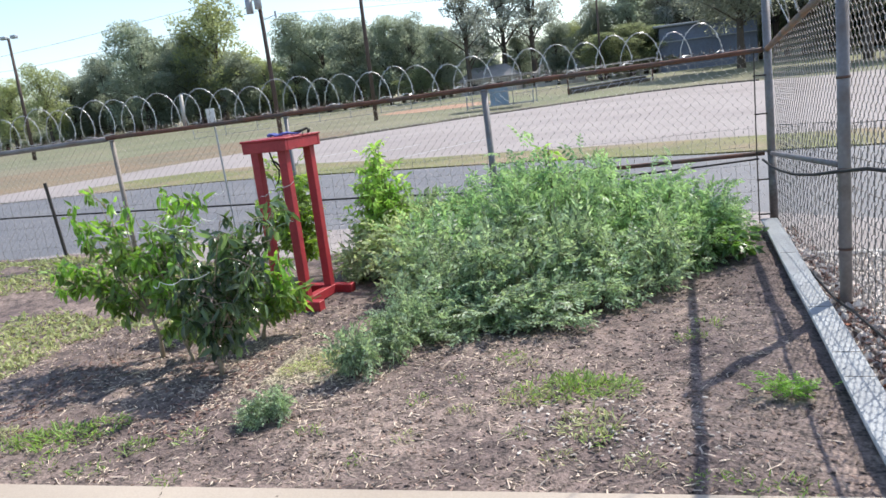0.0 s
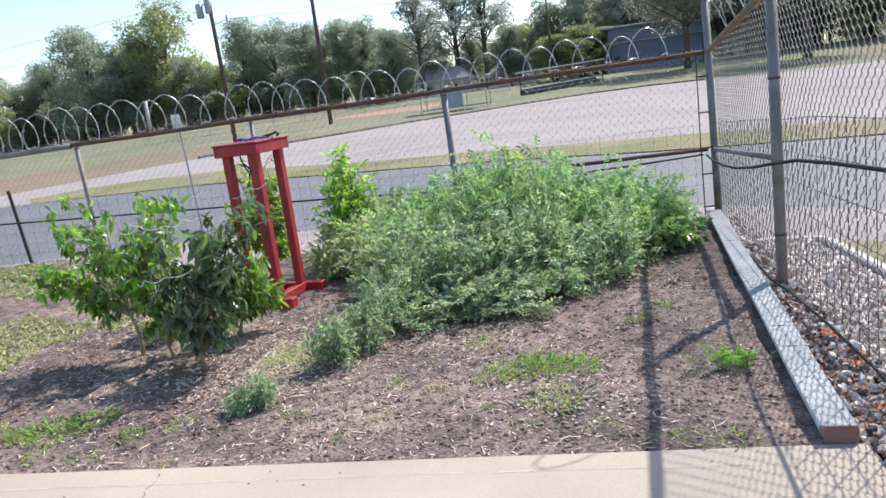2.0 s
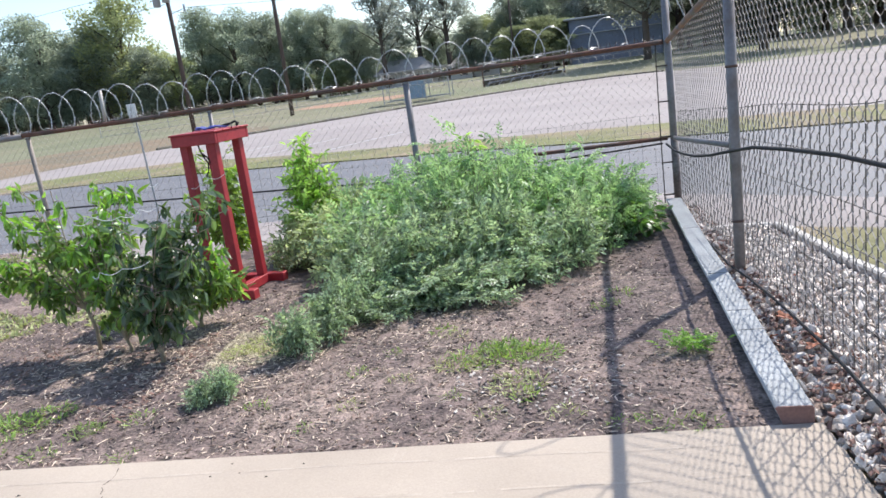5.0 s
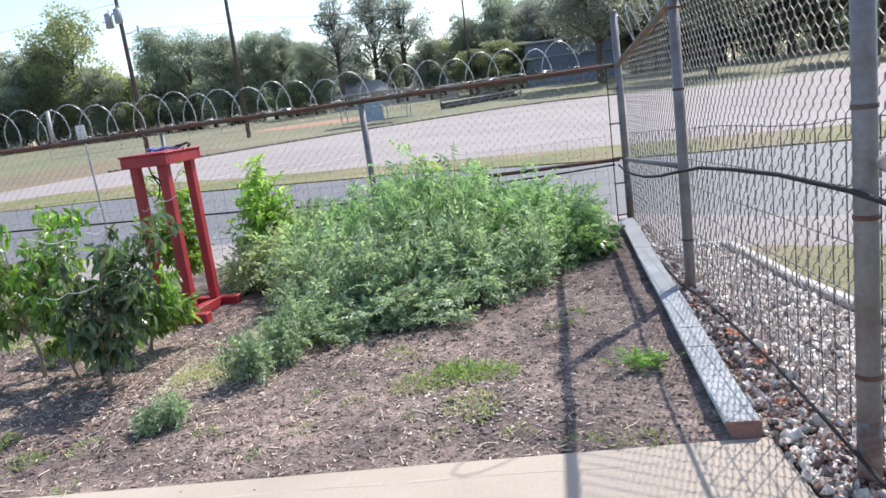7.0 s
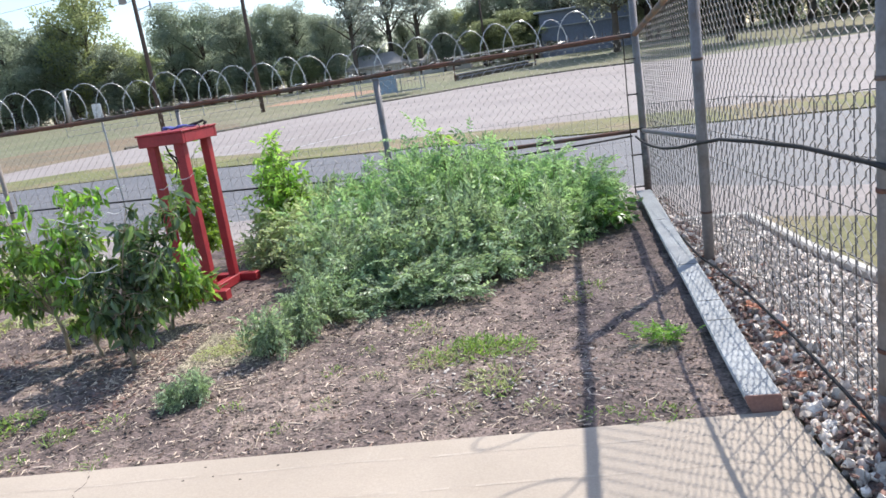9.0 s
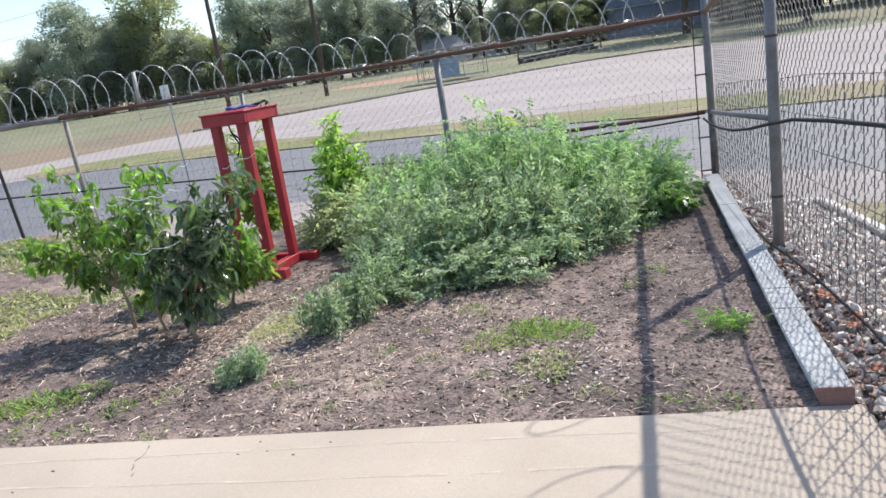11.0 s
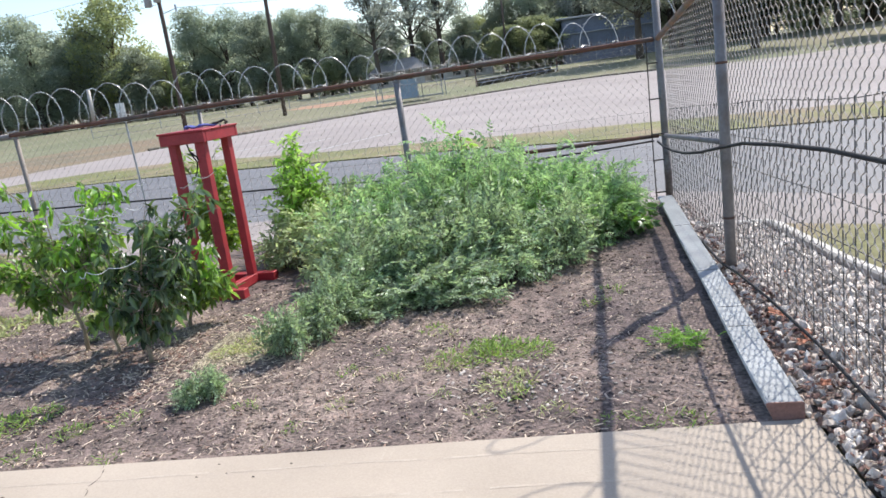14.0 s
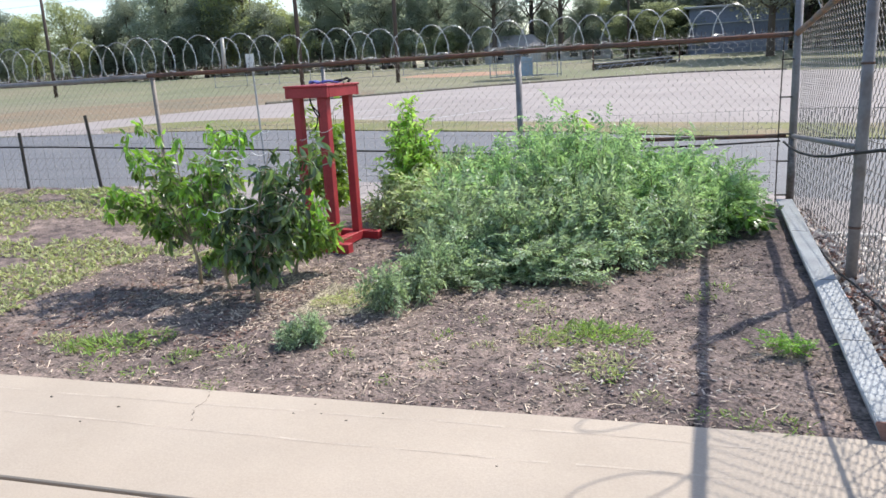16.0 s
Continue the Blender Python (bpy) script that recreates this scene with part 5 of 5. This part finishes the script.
# ---- far buildings and field fittings ----
cage = thing("dugout_cage", "grey wire dugout cage with a pale blue panel", "dugout", at=Matrix.Translation((-0.18, -1.17, 0.2)) @ Matrix.Scale(0.87, 4))
for x in (-17.2, -15.1, -13.0, -10.6):
    for y in (66, 69):
        g = Geo()
        g.tube([(x, y, -0.1), (x, y, 2.75)], 0.05, 6)
        part("post", g, GREY_METAL, cage)
for y in (66, 69):
    g = Geo()
    for z in (0.1, 1.4, 2.75):
        g.tube([(-17.2, y, z), (-10.6, y, z)], 0.04, 6)
    part("rail", g, GREY_METAL, cage)
g = Geo()
g.box((-17.4, 65.7, 2.78), (-10.4, 69.3, 2.9), None, 0.02)
part("roof", g, ROOF, cage)
g = Geo()
for x in np.arange(-17.1, -10.6, 0.35):
    g.tube([(x, 66, 0.1), (x, 66, 2.7)], 0.012, 4, False)
part("wire_front", g, GALV_WIRE, cage)
g = Geo()
g.box((-14.9, 66.4, 0.05), (-13.1, 66.5, 1.9), None, 0.02)
part("panel", g, BLUE_PANEL, cage, "pale blue panel")
low_l, low_r = Vector((-6.9, 64.5, rise(64.5) - 0.05)), Vector((1.0, 72.0, rise(72.0) - 0.05))
along = (low_r - low_l).normalized()
m = Matrix.Translation(low_l) @ along.to_track_quat("X", "Z").to_matrix().to_4x4()
long = (low_r - low_l).length
stands = thing("bleacher", "low dark metal bleacher under a pale top beam", "bleacher")
for k in range(2):
    g = Geo()
    g.box((0.5, 0.15 + 0.55 * k, 0.30 + 0.26 * k), (long - 0.2, 0.45 + 0.55 * k, 0.36 + 0.26 * k), m, 0.01)
    part("bench", g, BLUE_WALL, stands)
    g = Geo()
    g.box((0.5, 0.46 + 0.55 * k, 0.02), (long - 0.2, 0.50 + 0.55 * k, 0.28 + 0.26 * k), m, 0.01)
    part("riser", g, OLD_KERB, stands)
for x in np.linspace(0.6, long - 0.3, 8):
    g = Geo()
    g.tube([m @ Vector(p) for p in ((x - 0.4, 0.02, 0.0), (x + 0.25, 0.1, 0.42))], 0.035, 5)
    part("brace", g, GREY_METAL, stands)
for x in (0.05, long):
    g = Geo()
    g.tube([m @ Vector((x, 0.3, -0.1)), m @ Vector((x, 0.3, 2.15))], 0.07, 6)
    part("post", g, RUST, stands)
g = Geo()
g.box((-0.4, 0.22, 2.12), (long + 0.4, 0.38, 2.26), m, 0.02)
part("top_beam", g, SIDING, stands, "pale beam")
fieldfence = thing("field_fence", "low distant wire fence along the field", "fence")
for x in np.arange(-46, 22, 3.05):
    g = Geo()
    y = 63 + 0.42 * (x + 46)
    g.tube([(x, y, rise(y) - 0.15), (x, y, rise(y) + 1.2)], 0.035, 5)
    part("post", g, GREY_METAL, fieldfence)
g = Geo()
for z in (0.1, 0.65, 1.25):
    g.tube([(x, 63 + 0.42 * (x + 46), rise(63 + 0.42 * (x + 46)) + z - 0.05) for x in (-46, 8.7, 22)], 0.02, 5)
part("wire", g, GREY_METAL, fieldfence)


def house(x, y, w, d, h, roof, wall, label):
    ob = thing("house", label, "house")
    g = Geo()
    g.box((x, y, -0.1), (x + w, y + d, h), None, 0.02)
    part("wall", g, wall, ob)
    g = Geo()
    g.raw([(x - 0.4, y - 0.4, h), (x + w + 0.4, y - 0.4, h), (x + w + 0.4, y + d + 0.4, h), (x - 0.4, y + d + 0.4, h), (x + w * 0.2, y + d / 2, h + roof), (x + w * 0.8, y + d / 2, h + roof)], [(0, 1, 5, 4), (2, 3, 4, 5), (1, 2, 5), (3, 0, 4), (3, 2, 1, 0)])
    part("roof", g, ROOF, ob)
    for k in (0.2, 0.65):
        g = Geo()
        g.box((x + w * k, y - 0.04, 1.6), (x + w * k + 1.0, y + 0.02, 2.5))
        part("window", g, DARK_GLASS, ob)


house(-23.5, 93, 7.5, 6, 2.9, 1.9, SIDING, "low pale house with grey roof before the trees")
house(-13.6, 94, 6.5, 6, 2.7, 1.8, SIDING, "low pale house with grey roof beside another")
b = thing("metal_building", "dark blue metal building behind the field", "building")
g = Geo()
g.box((2.2, 88.5, 0.9), (13.2, 96, 6.35), None, 0.05)
part("wall", g, BLUE_WALL, b)
g = Geo()
g.box((1.6, 88.0, 6.35), (13.6, 96.5, 6.6), None, 0.05)
part("roof", g, GREY_METAL, b)
g = Geo()
g.box((1.9, 88.2, 4.55), (13.4, 88.5, 4.68), None, 0.02)
part("gutter", g, GREY_METAL, b, "pale grey gutter")
for x in np.arange(2.4, 13.1, 0.62):
    g = Geo()
    g.box((x, 88.42, 1.1), (x + 0.09, 88.5, 4.55))
    part("rib", g, BLUE_WALL, b)
